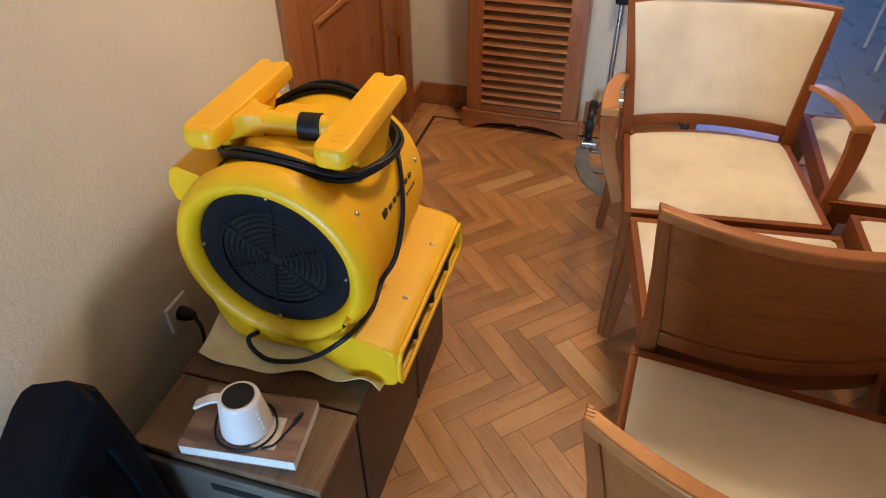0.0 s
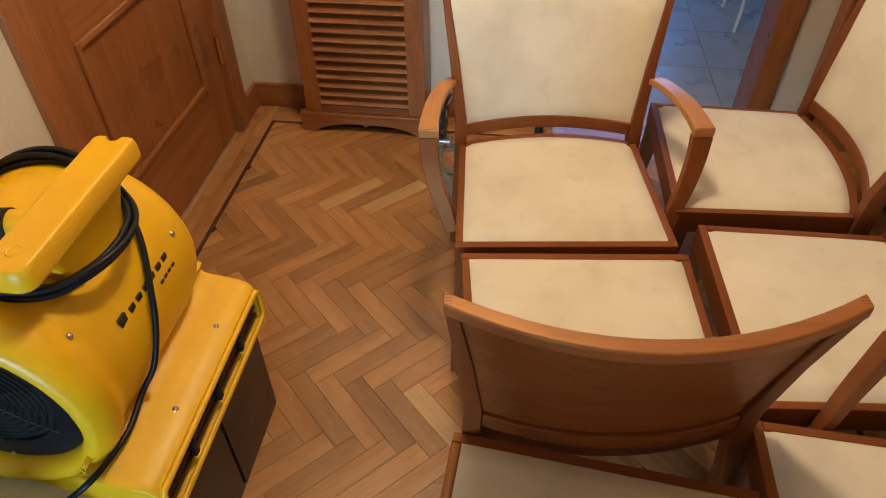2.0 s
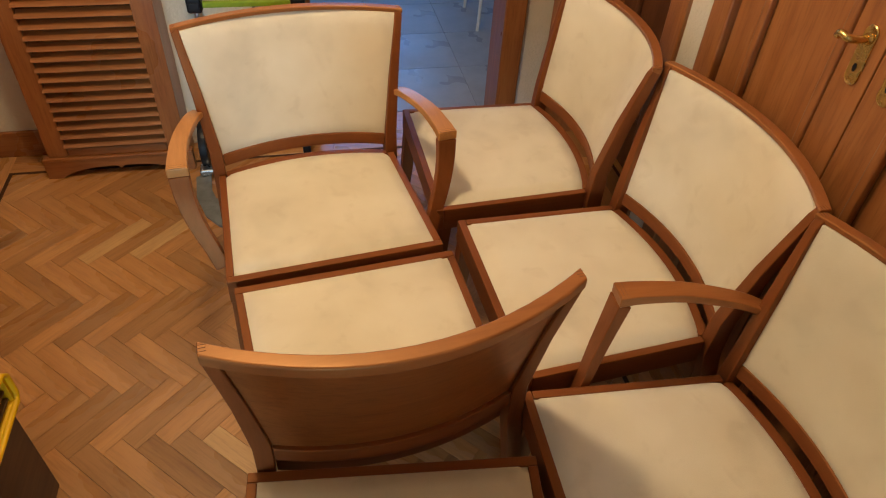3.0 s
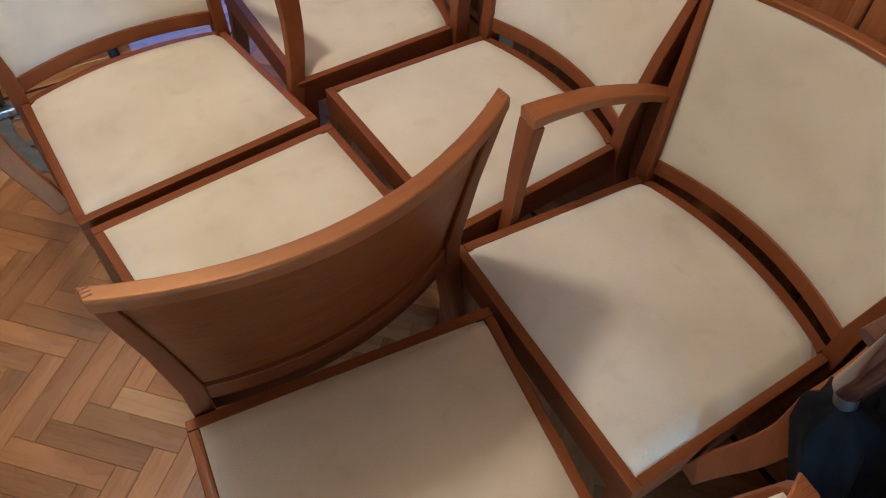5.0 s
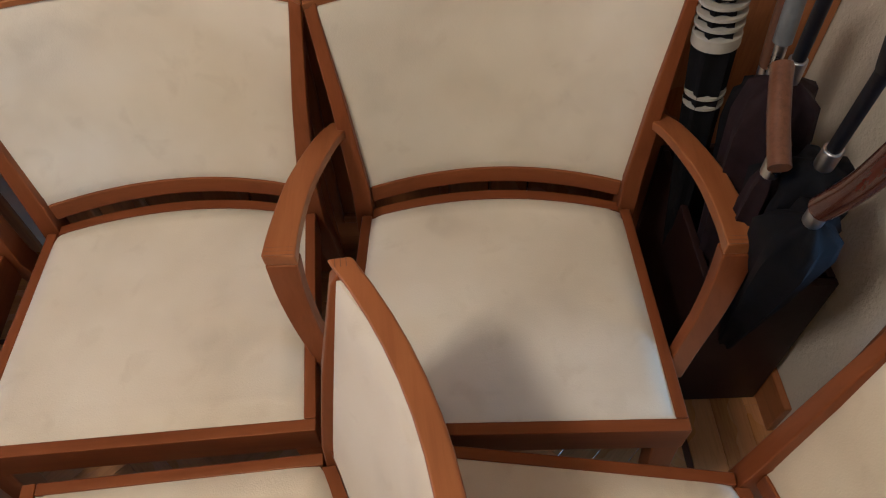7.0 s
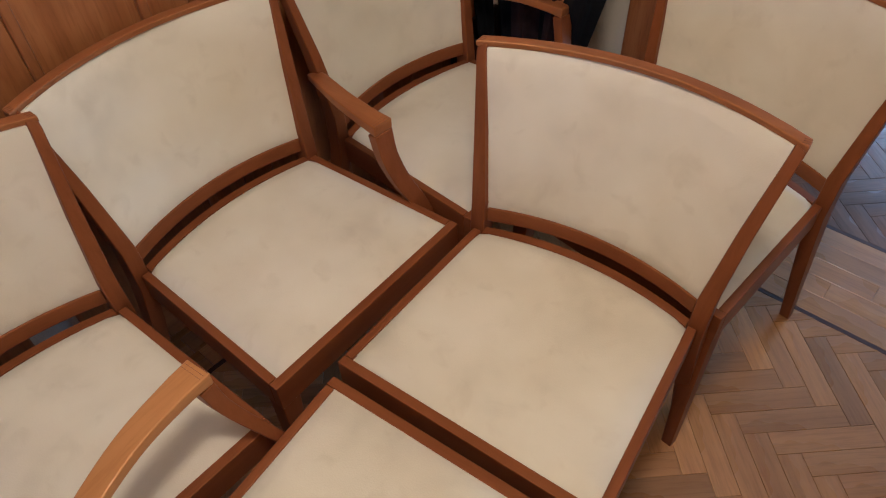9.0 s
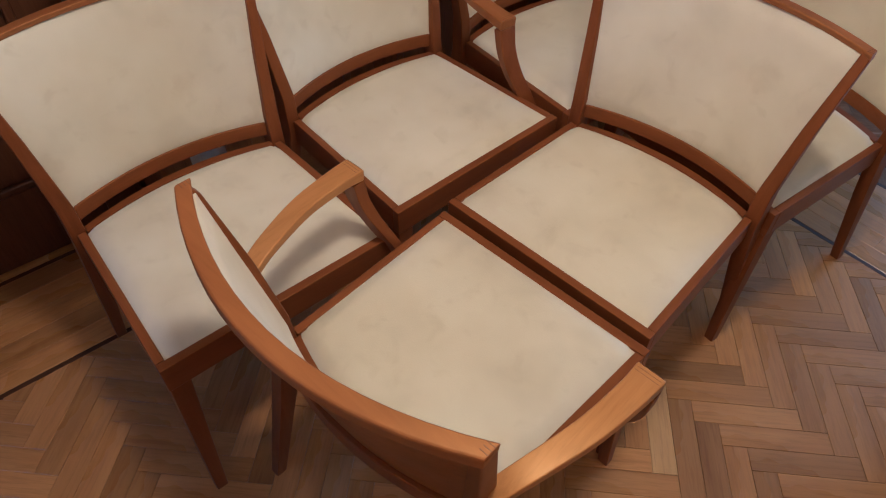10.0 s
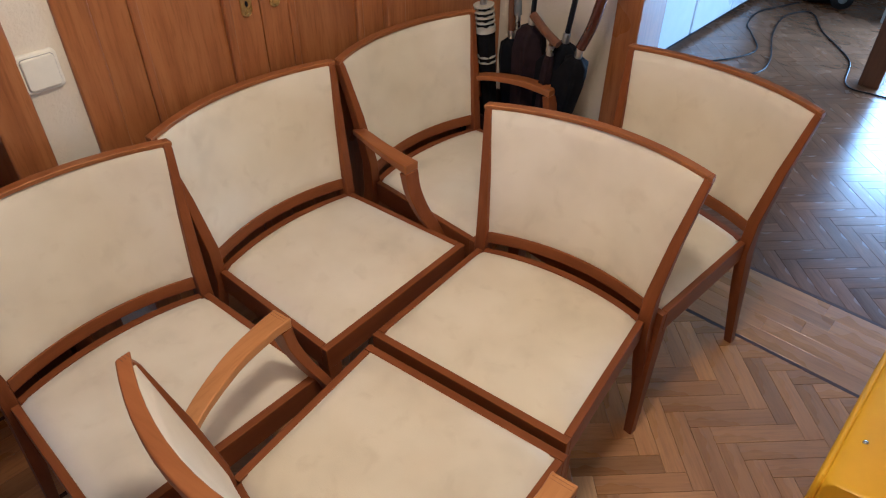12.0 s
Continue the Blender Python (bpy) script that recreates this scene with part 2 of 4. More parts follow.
# specular tinted orange, so the lamp's highlight on the varnish looks warm
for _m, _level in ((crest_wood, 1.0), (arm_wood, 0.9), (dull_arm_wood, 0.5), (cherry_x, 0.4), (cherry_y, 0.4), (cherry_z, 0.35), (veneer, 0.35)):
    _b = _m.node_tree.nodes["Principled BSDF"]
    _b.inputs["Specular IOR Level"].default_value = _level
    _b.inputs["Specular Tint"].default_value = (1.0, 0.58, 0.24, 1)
for _m in (case_plastic, black_plastic, black_rubber, nylon, nylon_plum, void_black, bin_wood):
    _m.node_tree.nodes["Principled BSDF"].inputs["Specular IOR Level"].default_value = 0.24
case_plastic.node_tree.nodes["Principled BSDF"].inputs["Specular IOR Level"].default_value = 0.08


# mesh helpers
def link_mesh(name, bm, mat, parent=None, label="", smooth=True):
    me = bpy.data.meshes.new(name)
    bmesh.ops.recalc_face_normals(bm, faces=bm.faces)
    bm.to_mesh(me)
    bm.free()
    me.materials.append(mat)
    if smooth:
        me.shade_smooth()
        me.set_sharp_from_angle(angle=radians(48))
    ob = new(name, me)
    if smooth:
        even = ob.modifiers.new("even_normals", "WEIGHTED_NORMAL")
        even.keep_sharp = True
    if parent:
        ob.parent = parent
    if label:
        ob["label"] = label
    return ob


def part(name, bm, mat, parent, label=""):
    return link_mesh(name, bm, mat, parent, label)


def thing(name, label, category, m=None, group=""):
    ob = new(name)
    ob.empty_display_size = 0.1
    if m is not None:
        ob.matrix_world = m
    return tagged(ob, label, category, group)


def setting(name, bm, mat, label="", category=""):
    return tagged(link_mesh(name, bm, mat), label, category, kind="structure")


def round_edges(bm, width, steps=2):
    if width:
        bmesh.ops.bevel(bm, geom=list(bm.edges), offset=width, segments=steps, affect="EDGES", profile=0.5)
    return bm


def from_faces(verts, faces):
    bm = bmesh.new()
    vs = [bm.verts.new(v) for v in verts]
    for f in faces:
        bm.faces.new([vs[i] for i in f])
    return bm


BOX = ((0, 3, 2, 1), (4, 5, 6, 7), (0, 1, 5, 4), (1, 2, 6, 5), (2, 3, 7, 6), (3, 0, 4, 7))


def box(x0, x1, y0, y1, z0, z1, bevel=0.0):
    v = [(x, y, z) for z in (z0, z1) for x, y in ((x0, y0), (x1, y0), (x1, y1), (x0, y1))]
    return round_edges(from_faces(v, BOX), bevel)


def add_box(bm, x0, x1, y0, y1, z0, z1):
    v = [bm.verts.new((x, y, z)) for z in (z0, z1) for x, y in ((x0, y0), (x1, y0), (x1, y1), (x0, y1))]
    for f in BOX:
        bm.faces.new([v[i] for i in f])


def rings(sections, closed=True, caps=True):
    """Skin over sections, each a list of as many points."""
    bm = bmesh.new()
    rows = [[bm.verts.new(p) for p in s] for s in sections]
    n = len(rows[0])
    for a, b in zip(rows, rows[1:]):
        for i in range(n if closed else n - 1):
            j = (i + 1) % n
            bm.faces.new((a[i], a[j], b[j], b[i]))
    if caps:
        bm.faces.new(rows[0][::-1])
        bm.faces.new(rows[-1])
    return bm


def upright(levels, bevel=0.003):
    """Levels of (x, y, z, width, depth), skinned from bottom to top."""
    s = [[(x - w / 2, y - d / 2, z), (x + w / 2, y - d / 2, z), (x + w / 2, y + d / 2, z), (x - w / 2, y + d / 2, z)] for x, y, z, w, d in levels]
    bm = rings(s)
    if bevel:
        long_edges = [e for e in bm.edges if abs(e.verts[0].co.z - e.verts[1].co.z) > 0.01]
        bmesh.ops.bevel(bm, geom=long_edges, offset=bevel, segments=2, affect="EDGES", profile=0.5)
    return bm


def curve_points(points, steps=8):
    """A smooth line through the points."""
    p = [Vector(q) for q in points]
    p = [2 * p[0] - p[1], *p, 2 * p[-1] - p[-2]]
    out = []
    for a, b, c, d in zip(p, p[1:], p[2:], p[3:]):
        for k in range(steps):
            t = k / steps
            out.append(0.5 * (2 * b + (c - a) * t + (2 * a - 5 * b + 4 * c - d) * t * t + (3 * b - a - 3 * c + d) * t ** 3))
    return [*out, p[-2]]


def swept(points, section, up=(0, 0, 1), taper=None):
    """A section (list of side, up offsets) carried along points."""
    pts = [Vector(q) for q in points]
    rows = []
    for i, q in enumerate(pts):
        way = (pts[min(i + 1, len(pts) - 1)] - pts[max(i - 1, 0)]).normalized()
        side = way.cross(Vector(up)).normalized()
        above = side.cross(way)
        k = taper(i / (len(pts) - 1)) if taper else 1.0
        rows.append([q + side * a * k + above * b * k for a, b in section])
    return rings(rows)


def circle(r, n=10):
    return [(r * math.cos(2 * math.pi * i / n), r * math.sin(2 * math.pi * i / n)) for i in range(n)]


def tube(points, r, n=10, steps=6, up=(0.13, 0.21, 0.97), taper=None):
    return swept(curve_points(points, steps), circle(r, n), up, taper)


def lathe(profile, n=40, axis="z", centre=(0, 0, 0)):
    """Profile of (radius, height) turned about an axis."""
    rows = []
    for r, h in profile:
        row = []
        for i in range(n):
            a = 2 * math.pi * i / n
            c, s = r * math.cos(a), r * math.sin(a)
            p = {"z": (c, s, h), "y": (c, h, s), "x": (h, c, s)}[axis]
            row.append(tuple(p[k] + centre[k] for k in range(3)))
        rows.append(row)
    return rings(rows)


def slab(f, thick, nu=16, nv=10):
    """A curved board: f(u, v) for u in -1..1, v in 0..1, made thick along y behind it."""
    bm = bmesh.new()
    sides = []
    for k in (0.0, 1.0):
        sides.append([[bm.verts.new(Vector(f(-1 + 2 * i / nu, j / nv)) + Vector((0, -thick * k, 0))) for i in range(nu + 1)] for j in range(nv + 1)])
    for s in sides:
        for j in range(nv):
            for i in range(nu):
                bm.faces.new((s[j][i], s[j][i + 1], s[j + 1][i + 1], s[j + 1][i]))
    a, b = sides
    for i in range(nu):
        bm.faces.new((a[0][i], b[0][i], b[0][i + 1], a[0][i + 1]))
        bm.faces.new((a[nv][i], a[nv][i + 1], b[nv][i + 1], b[nv][i]))
    for j in range(nv):
        bm.faces.new((a[j][0], a[j + 1][0], b[j + 1][0], b[j][0]))
        bm.faces.new((a[j][nu], b[j][nu], b[j + 1][nu], a[j + 1][nu]))
    return bm


def clip_convex(poly, x0, x1, y0, y1):
    for axis, lim, sign in ((0, x0, 1), (0, x1, -1), (1, y0, 1), (1, y1, -1)):
        out = []
        for p, q in zip(poly, poly[1:] + poly[:1]):
            dp, dq = (p[axis] - lim) * sign, (q[axis] - lim) * sign
            if dp >= 0:
                out.append(p)
            if dp * dq < 0:
                t = dp / (dp - dq)
                out.append((p[0] + (q[0] - p[0]) * t, p[1] + (q[1] - p[1]) * t))
        poly = out
        if len(poly) < 3:
            return []
    return poly


# the shell: hall, tiled room to the north, parquet room to the south
W0, E0, S0, N0, TOP = -1.31, 0.965, -1.29, 1.35, 2.6
setting("floor", box(-2.2, 2.6, -6.2, 4.6, -0.12, -0.012), oak, "dark subfloor under the oak parquet", "floor")
setting("ceiling", box(-2.3, 2.7, -6.3, 4.7, TOP, TOP + 0.1), dimmed_paint, "unseen ceiling, its paint darkened to cut bounced light", "ceiling")
bm = box(W0 - 0.12, W0, -1.43, 0.12, 0, TOP)
add_box(bm, W0 - 0.12, W0, 1.14, 4.6, 0, TOP)
add_box(bm, W0 - 0.12, W0, 0.12, 1.14, 2.1, TOP)
wall_west = setting("wall_west", bm, wall_paint, "cream rough-plastered wall behind the yellow blower", "wall")
bm = box(W0, -0.08, N0, N0 + 0.14, 0, TOP)
add_box(bm, -0.08, 0.84, N0, N0 + 0.14, 2.1, TOP)
add_box(bm, 0.84, 2.5, N0, N0 + 0.14, 0, TOP)
setting("wall_north", bm, wall_paint, "cream plastered wall behind the slatted radiator cover", "wall")
bm = box(E0, E0 + 0.12, 0.262, 0.405, 0, TOP)
add_box(bm, E0, E0 + 0.12, -1.29, 0.262, 2.1, TOP)
add_box(bm, E0 + 0.10, E0 + 0.12, -1.29, 0.262, 0, 2.1)
add_box(bm, E0, E0 + 0.12, 0.405, N0, 2.1, TOP)
setting("wall_east", bm, wall_paint, "narrow cream wall with a light switch between two doors", "wall")
bm = box(0.47, 2.4, S0 - 0.14, S0, 0, TOP)
add_box(bm, W0, 0.47, S0 - 0.14, S0, 2.25, TOP)
setting("wall_south", bm, wall_paint, "cream wall behind the umbrella stand, beside a wide opening", "wall")
bm = box(-2.2, 2.4, 4.4, 4.5, 0, 0.8)
add_box(bm, -2.2, -0.4, 4.4, 4.5, 0.8, TOP)
add_box(bm, 1.2, 2.4, 4.4, 4.5, 0.8, TOP)
add_box(bm, -0.4, 1.2, 4.4, 4.5, 2.3, TOP)
setting("wall_north_far", bm, dimmed_paint, "far wall of the tiled room in dimmed paint, with a window opening", "wall")
setting("wall_east_far", box(2.4, 2.5, -6.2, 4.5, 0, TOP), dimmed_paint, "far wall in dimmed paint", "wall")
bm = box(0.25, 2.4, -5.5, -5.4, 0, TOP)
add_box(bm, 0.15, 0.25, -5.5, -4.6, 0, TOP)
setting("wall_south_far", bm, dimmed_paint, "far wall of the parquet room in dimmed paint", "wall")
bm = box(-2.2, -1.65, -4.7, -4.6, 0, TOP)
add_box(bm, -1.65, 0.15, -4.7, -4.6, 2.3, TOP)
setting("wall_balcony", bm, dimmed_paint, "wall in dimmed paint with a tall glazed balcony opening", "wall")
setting("wall_west_far", box(-2.2, -2.1, -4.6, -1.43, 0, TOP), dimmed_paint, "wall of the parquet room in dimmed paint", "wall")


def window(name, m, w, h):
    win = tagged(new(name), "white framed window with clear panes letting in daylight", "window", kind="structure")
    win.matrix_world = m
    for x in (-w / 2, -0.025, w / 2 - 0.05):
        part("window_frame", box(x, x + 0.05, -0.03, 0.03, 0, h, 0.004), white_lacquer, win)
    for z in (0, h - 0.05):
        for x in (-w / 2 + 0.05, 0.025):
            part("window_frame", box(x, x + w / 2 - 0.075, -0.03, 0.03, z, z + 0.05, 0.004), white_lacquer, win)
    for x in (-w / 2 + 0.05, 0.025):
        pane = part("pane", box(x, x + w / 2 - 0.075, -0.003, 0.003, 0.05, h - 0.05), glass, win)
        pane.visible_shadow = False


window("window_1", pose(0.40, 4.45, 0.8), 1.6, 1.5)
window("window_2", pose(-0.75, -4.65, 0.0), 1.8, 2.3)
setting("wall_south_west", box(-2.2, W0 - 0.121, S0 - 0.14, S0, 0, TOP), wall_paint, "cream wall behind the hall", "wall")

# baseboards
def baseboard(x0, x1, y0, y1):
    setting("baseboard", box(x0, x1, y0, y1, 0, 0.11, 0.004), door_wood_x if x1 - x0 > y1 - y0 else door_wood_y, "brown wooden baseboard", "baseboard")


baseboard(W0, -1.045, N0 - 0.018, N0)
baseboard(-0.50, -0.085, N0 - 0.018, N0)
baseboard(W0, W0 + 0.018, -1.42, 0.035)
baseboard(W0, W0 + 0.018, 1.225, N0 - 0.02)
baseboard(0.50, E0 - 0.03, S0, S0 + 0.018)


# doors and casings
def casing(name, boxes, label):
    ob = tagged(new(name), label, "door casing", kind="structure")
    for b in boxes:
        part("casing_board", box(*b, 0.006), door_wood, ob)
    return ob


casing("door_casing", ((W0 - 0.11, W0 + 0.02, 0.12, 0.20, 0, 2.1), (W0 - 0.11, W0 + 0.02, 1.12, 1.21, 0, 2.1), (W0 - 0.11, W0 + 0.02, 0.12, 1.21, 2.104, 2.18)), "brown wooden door casing in the cream wall")
casing("door_casing", ((-0.08, 0.0, N0 - 0.02, N0 + 0.16, 0, 2.1), (0.76, 0.85, N0 - 0.02, N0 + 0.16, 0, 2.1), (-0.08, 0.85, N0 - 0.02, N0 + 0.16, 2.104, 2.18)), "brown wooden casing of the open doorway to the tiled room")
casing("door_casing", ((E0 - 0.012, E0 + 0.26, 0.385, 0.475, 0, 2.1), (E0 - 0.012, E0 + 0.26, 1.245, 1.325, 0, 2.1), (E0 - 0.012, E0 + 0.26, 0.385, 1.325, 2.104, 2.18)), "brown casing of a deep door recess")
casing("door_casing", ((E0 - 0.012, E0 + 0.09, 0.205, 0.283, 0, 2.1), (E0 - 0.012, E0 + 0.09, -0.775, -0.693, 0, 2.1), (E0 - 0.012, E0 + 0.09, -0.775, 0.283, 2.104, 2.18)), "brown casing around the double doors")
casing("door_casing", ((0.37, 0.465, S0 - 0.16, S0 + 0.02, 0, 2.25), (W0 + 0.005, 0.465, S0 - 0.16, S0 + 0.02, 2.254, 2.34)), "brown wooden casing ending the wall beside the umbrella stand")


def door_leaf(name, m, w, h, mat_v, mat_h, label, stile=0.11, low=0.22, mid=None):
    """A framed leaf in local x (width) and z, its face towards -y, with a recessed panel set in mouldings."""
    d = tagged(new(name), label, "door", kind="structure")
    d.matrix_world = m
    for x in (0, w - stile):
        part("stile", box(x, x + stile, 0, 0.036, 0, h, 0.003), mat_v, d)
    levels = [(0, low), (h - 0.13, h)] + ([mid] if mid else [])
    for a, b in levels:
        part("door_rail", box(stile + 0.001, w - stile - 0.001, 0.0005, 0.0355, a, b, 0.003), mat_h, d)
    cuts = sorted(levels)
    for (a, b), (c, e) in zip(cuts, cuts[1:]):
        part("door_panel", box(stile - 0.004, w - stile + 0.004, 0.012, 0.026, b - 0.004, c + 0.004), mat_v, d)
        for x in (stile, w - stile - 0.022):
            part("moulding", box(x, x + 0.022, -0.007, 0.012, b, c, 0.005), mat_v, d)
        for z in (b, c - 0.022):
            part("moulding", box(stile + 0.022, w - stile - 0.022, -0.007, 0.012, z, z + 0.022, 0.005), mat_h, d)
    return d


# west door, opening to the hall, hung at its north edge
leaf = door_leaf("door_1", pose(W0 - 0.012, 0.205, 0.008, 0, 0, 90), 0.91, 2.085, door_wood, door_wood_x, "closed brown wooden door with a moulded panel", 0.14, 0.275, (0.752, 0.88))
for z in (0.30, 1.75):
    part("hinge", lathe(((0.0001, 0), (0.008, 0.001), (0.008, 0.11), (0.0001, 0.111)), 12, "z", (0.918, -0.006, z)), brass, leaf, "brass hinge")

# double doors in the east wall
right_leaf = door_leaf("door_2", pose(E0 + 0.008, 0.202, 0.008, 0, 0, -90), 0.440, 2.085, door_wood, door_wood_x, "brown wooden double door leaf with brass lock", 0.088, 0.2)
left_leaf = door_leaf("door_3", pose(E0 + 0.008, -0.241, 0.008, 0, 0, -90), 0.449, 2.085, door_wood, door_wood_x, "brown wooden double door leaf with brass plate", 0.088, 0.2)


def lock_plate(parent, x, z, lever):
    """A long round-ended plate with a keyhole, with or without a short curled lever."""
    def outline(k, y):
        return [(x + a * k, y, z + b * k + (0.041 if b > 0 else -0.041)) for a, b in circle(0.0175, 24)]

    plate = part("lock_plate", rings([outline(1.0, -0.0005), outline(1.0, -0.003), outline(0.88, -0.0045), outline(0.82, -0.0035)]), brass, parent, "polished brass plate")
    part("keyhole", rings([[(x + a, -0.0040 - 0.001 * k, z - 0.024 + b * 1.9) for a, b in circle(0.0045, 12)] for k in (0, 1)]), black_plastic, plate)
    for dz in (-0.05, 0.05):
        part("screw", lathe(((0.0001, -0.0055), (0.0025, -0.0050), (0.003, -0.0035)), 10, "y", (x, 0, z + dz)), brass, plate)
    if lever:
        part("lever", tube(((x, -0.003, z + 0.032), (x, -0.032, z + 0.032), (x - 0.006, -0.045, z + 0.034), (x - 0.022, -0.047, z + 0.036), (x - 0.030, -0.044, z + 0.028)), 0.0075, 14, 5), brass, plate)
        part("rosette", lathe(((0.0001, -0.010), (0.009, -0.009), (0.012, -0.0045), (0.012, -0.003)), 20, "y", (x, 0, z + 0.032)), brass, plate)


lock_plate(right_leaf, 0.398, 1.066, True)
lock_plate(left_leaf, 0.046, 1.070, False)
setting("panelling", box(E0 - 0.004, E0 + 0.09, S0 + 0.002, -0.778, 0, 2.1, 0.002), door_wood, "plain brown wooden panel in the corner", "panelling")

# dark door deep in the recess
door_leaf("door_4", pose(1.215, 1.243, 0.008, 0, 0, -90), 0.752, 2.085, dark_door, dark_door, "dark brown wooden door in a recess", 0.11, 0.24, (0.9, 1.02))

# door post in the parquet room, its backlit silhouette put into dark wood
post = tagged(new("door_post"), "brown door post standing on the parquet, darkened to a silhouette", "door post", kind="structure")
part("post_board", box(-0.06, 0.05, -3.58, -3.46, 0, TOP, 0.006), dark_door, post)

# light switch
sw = thing("light_switch", "square ivory rocker light switch on the cream wall", "light switch", pose(E0, 0.348, 1.040))


def soft_square(half, radius, levels):
    """A square with round corners facing -x: levels of (x, inset)."""
    rows = []
    for x, inset in levels:
        h, q = half - inset, max(radius - inset, 0.001)
        rows.append([(x, cy * (h - q) + q * math.cos(radians(a + 22.5 * k)), cz * (h - q) + q * math.sin(radians(a + 22.5 * k))) for cy, cz, a in ((1, 1, 0), (-1, 1, 90), (-1, -1, 180), (1, -1, 270)) for k in range(5)])
    return rings(rows)


part("plate", soft_square(0.044, 0.012, ((0.0, 0.0), (-0.006, 0.0), (-0.009, 0.0015), (-0.011, 0.005))), ivory_plastic, sw)
part("rocker_gap", soft_square(0.0365, 0.008, ((-0.0105, 0.0), (-0.0114, 0.0))), grey_steel, sw, "dark gap round the rocker")
part("rocker", soft_square(0.0355, 0.008, ((-0.0110, 0.0), (-0.0155, 0.0005), (-0.0175, 0.003))), ivory_plastic, sw)

# wall socket behind the blower
so = thing("wall_socket", "black plug in an ivory wall socket", "socket", pose(W0, -0.60, 0.372))
part("plate", box(0, 0.010, -0.04, 0.04, -0.04, 0.04, 0.003), ivory_plastic, so)
part("plug", lathe(((0.0001, 0.010), (0.019, 0.011), (0.018, 0.03), (0.011, 0.05), (0.0001, 0.052)), 20, "x"), black_rubber, so, "round black plug")
part("cable", tube(((0.05, 0, 0), (0.08, -0.02, -0.03), (0.09, -0.06, -0.09), (0.11, -0.14, -0.10)), 0.005), black_rubber, so)


# slatted radiator cover
def radiator_cover():
    x0, x1, y, h = -1.045, -0.505, 1.165, 1.02
    rc = thing("radiator_cover", "brown wooden radiator cover with angled slats and a scalloped foot", "radiator cover", pose(0, 0, 0))
    for a, b in ((x0 + 0.02, x0 + 0.092), (x1 - 0.09, x1 - 0.018)):
        part("stile", box(a, b, y + 0.012, y + 0.036, 0.085, h, 0.003), door_wood, rc)
    part("top_rail", box(x0 + 0.093, x1 - 0.091, y + 0.0125, y + 0.0355, h - 0.1, h, 0.003), door_wood_x, rc)
    part("bottom_rail", box(x0 + 0.093, x1 - 0.091, y + 0.0125, y + 0.0355, 0.085, 0.118, 0.003), door_wood_x, rc)
    part("top_board", box(x0, x1, y - 0.006, N0 - 0.002, h + 0.001, h + 0.026, 0.005), door_wood_x, rc)
    for a in (x0 + 0.02, x1 - 0.038):
        part("side_board", box(a, a + 0.018, y + 0.037, N0 - 0.002, 0.0, h, 0.002), door_wood, rc)
    # scalloped foot board
    n = 40
    low, high = [], []
    for i in range(n + 1):
        s = -1 + 2 * i / n
        xx = (x0 + x1) / 2 + s * (x1 - x0) / 2
        arch = 0.0
        if abs(s) < 0.78:
            arch = 0.044 * (1 - (abs(s) / 0.78) ** 2.2) ** 0.6
            if abs(s) < 0.06:
                arch -= 0.014 * (1 - abs(s) / 0.06)
        low.append((xx, arch))
        high.append((xx, 0.084))
    bm = rings([[(x, y - 0.004, z) for x, z in low + high[::-1]], [(x, y + 0.03, z) for x, z in low + high[::-1]]])
    part("foot_board", bm, door_wood_x, rc)
    part("foot_moulding", box(x0 + 0.002, x1 - 0.002, y - 0.008, y + 0.0, 0.076, 0.089, 0.003), door_wood_x, rc)
    z = 0.128
    while z < h - 0.11:
        a, b = x0 + 0.088, x1 - 0.086
        bm = rings([[(a, y + 0.002, z), (a, y + 0.010, z + 0.009), (a, y + 0.034, z + 0.022), (a, y + 0.034, z + 0.013)], [(b, y + 0.002, z), (b, y + 0.010, z + 0.009), (b, y + 0.034, z + 0.022), (b, y + 0.034, z + 0.013)]])
        part("slat", bm, door_wood_x, rc)
        z += 0.0385
    part("back_board", box(x0 + 0.04, x1 - 0.04, N0 - 0.03, N0 - 0.01, 0.02, h - 0.02), dark_door, rc)


radiator_cover()


# chairs
SH = 0.465


def bow(s):
    return 1 - s * s


def eased(bm, width=0.003):
    """Rounds the sharp edges of a bar."""
    bmesh.ops.recalc_face_normals(bm, faces=bm.faces)
    sharp = [e for e in bm.edges if len(e.link_faces) == 2 and e.calc_face_angle() > 0.6]
    bmesh.ops.bevel(bm, geom=sharp, offset=width, segments=2, affect="EDGES", profile=0.5, clamp_overlap=True)
    return bm


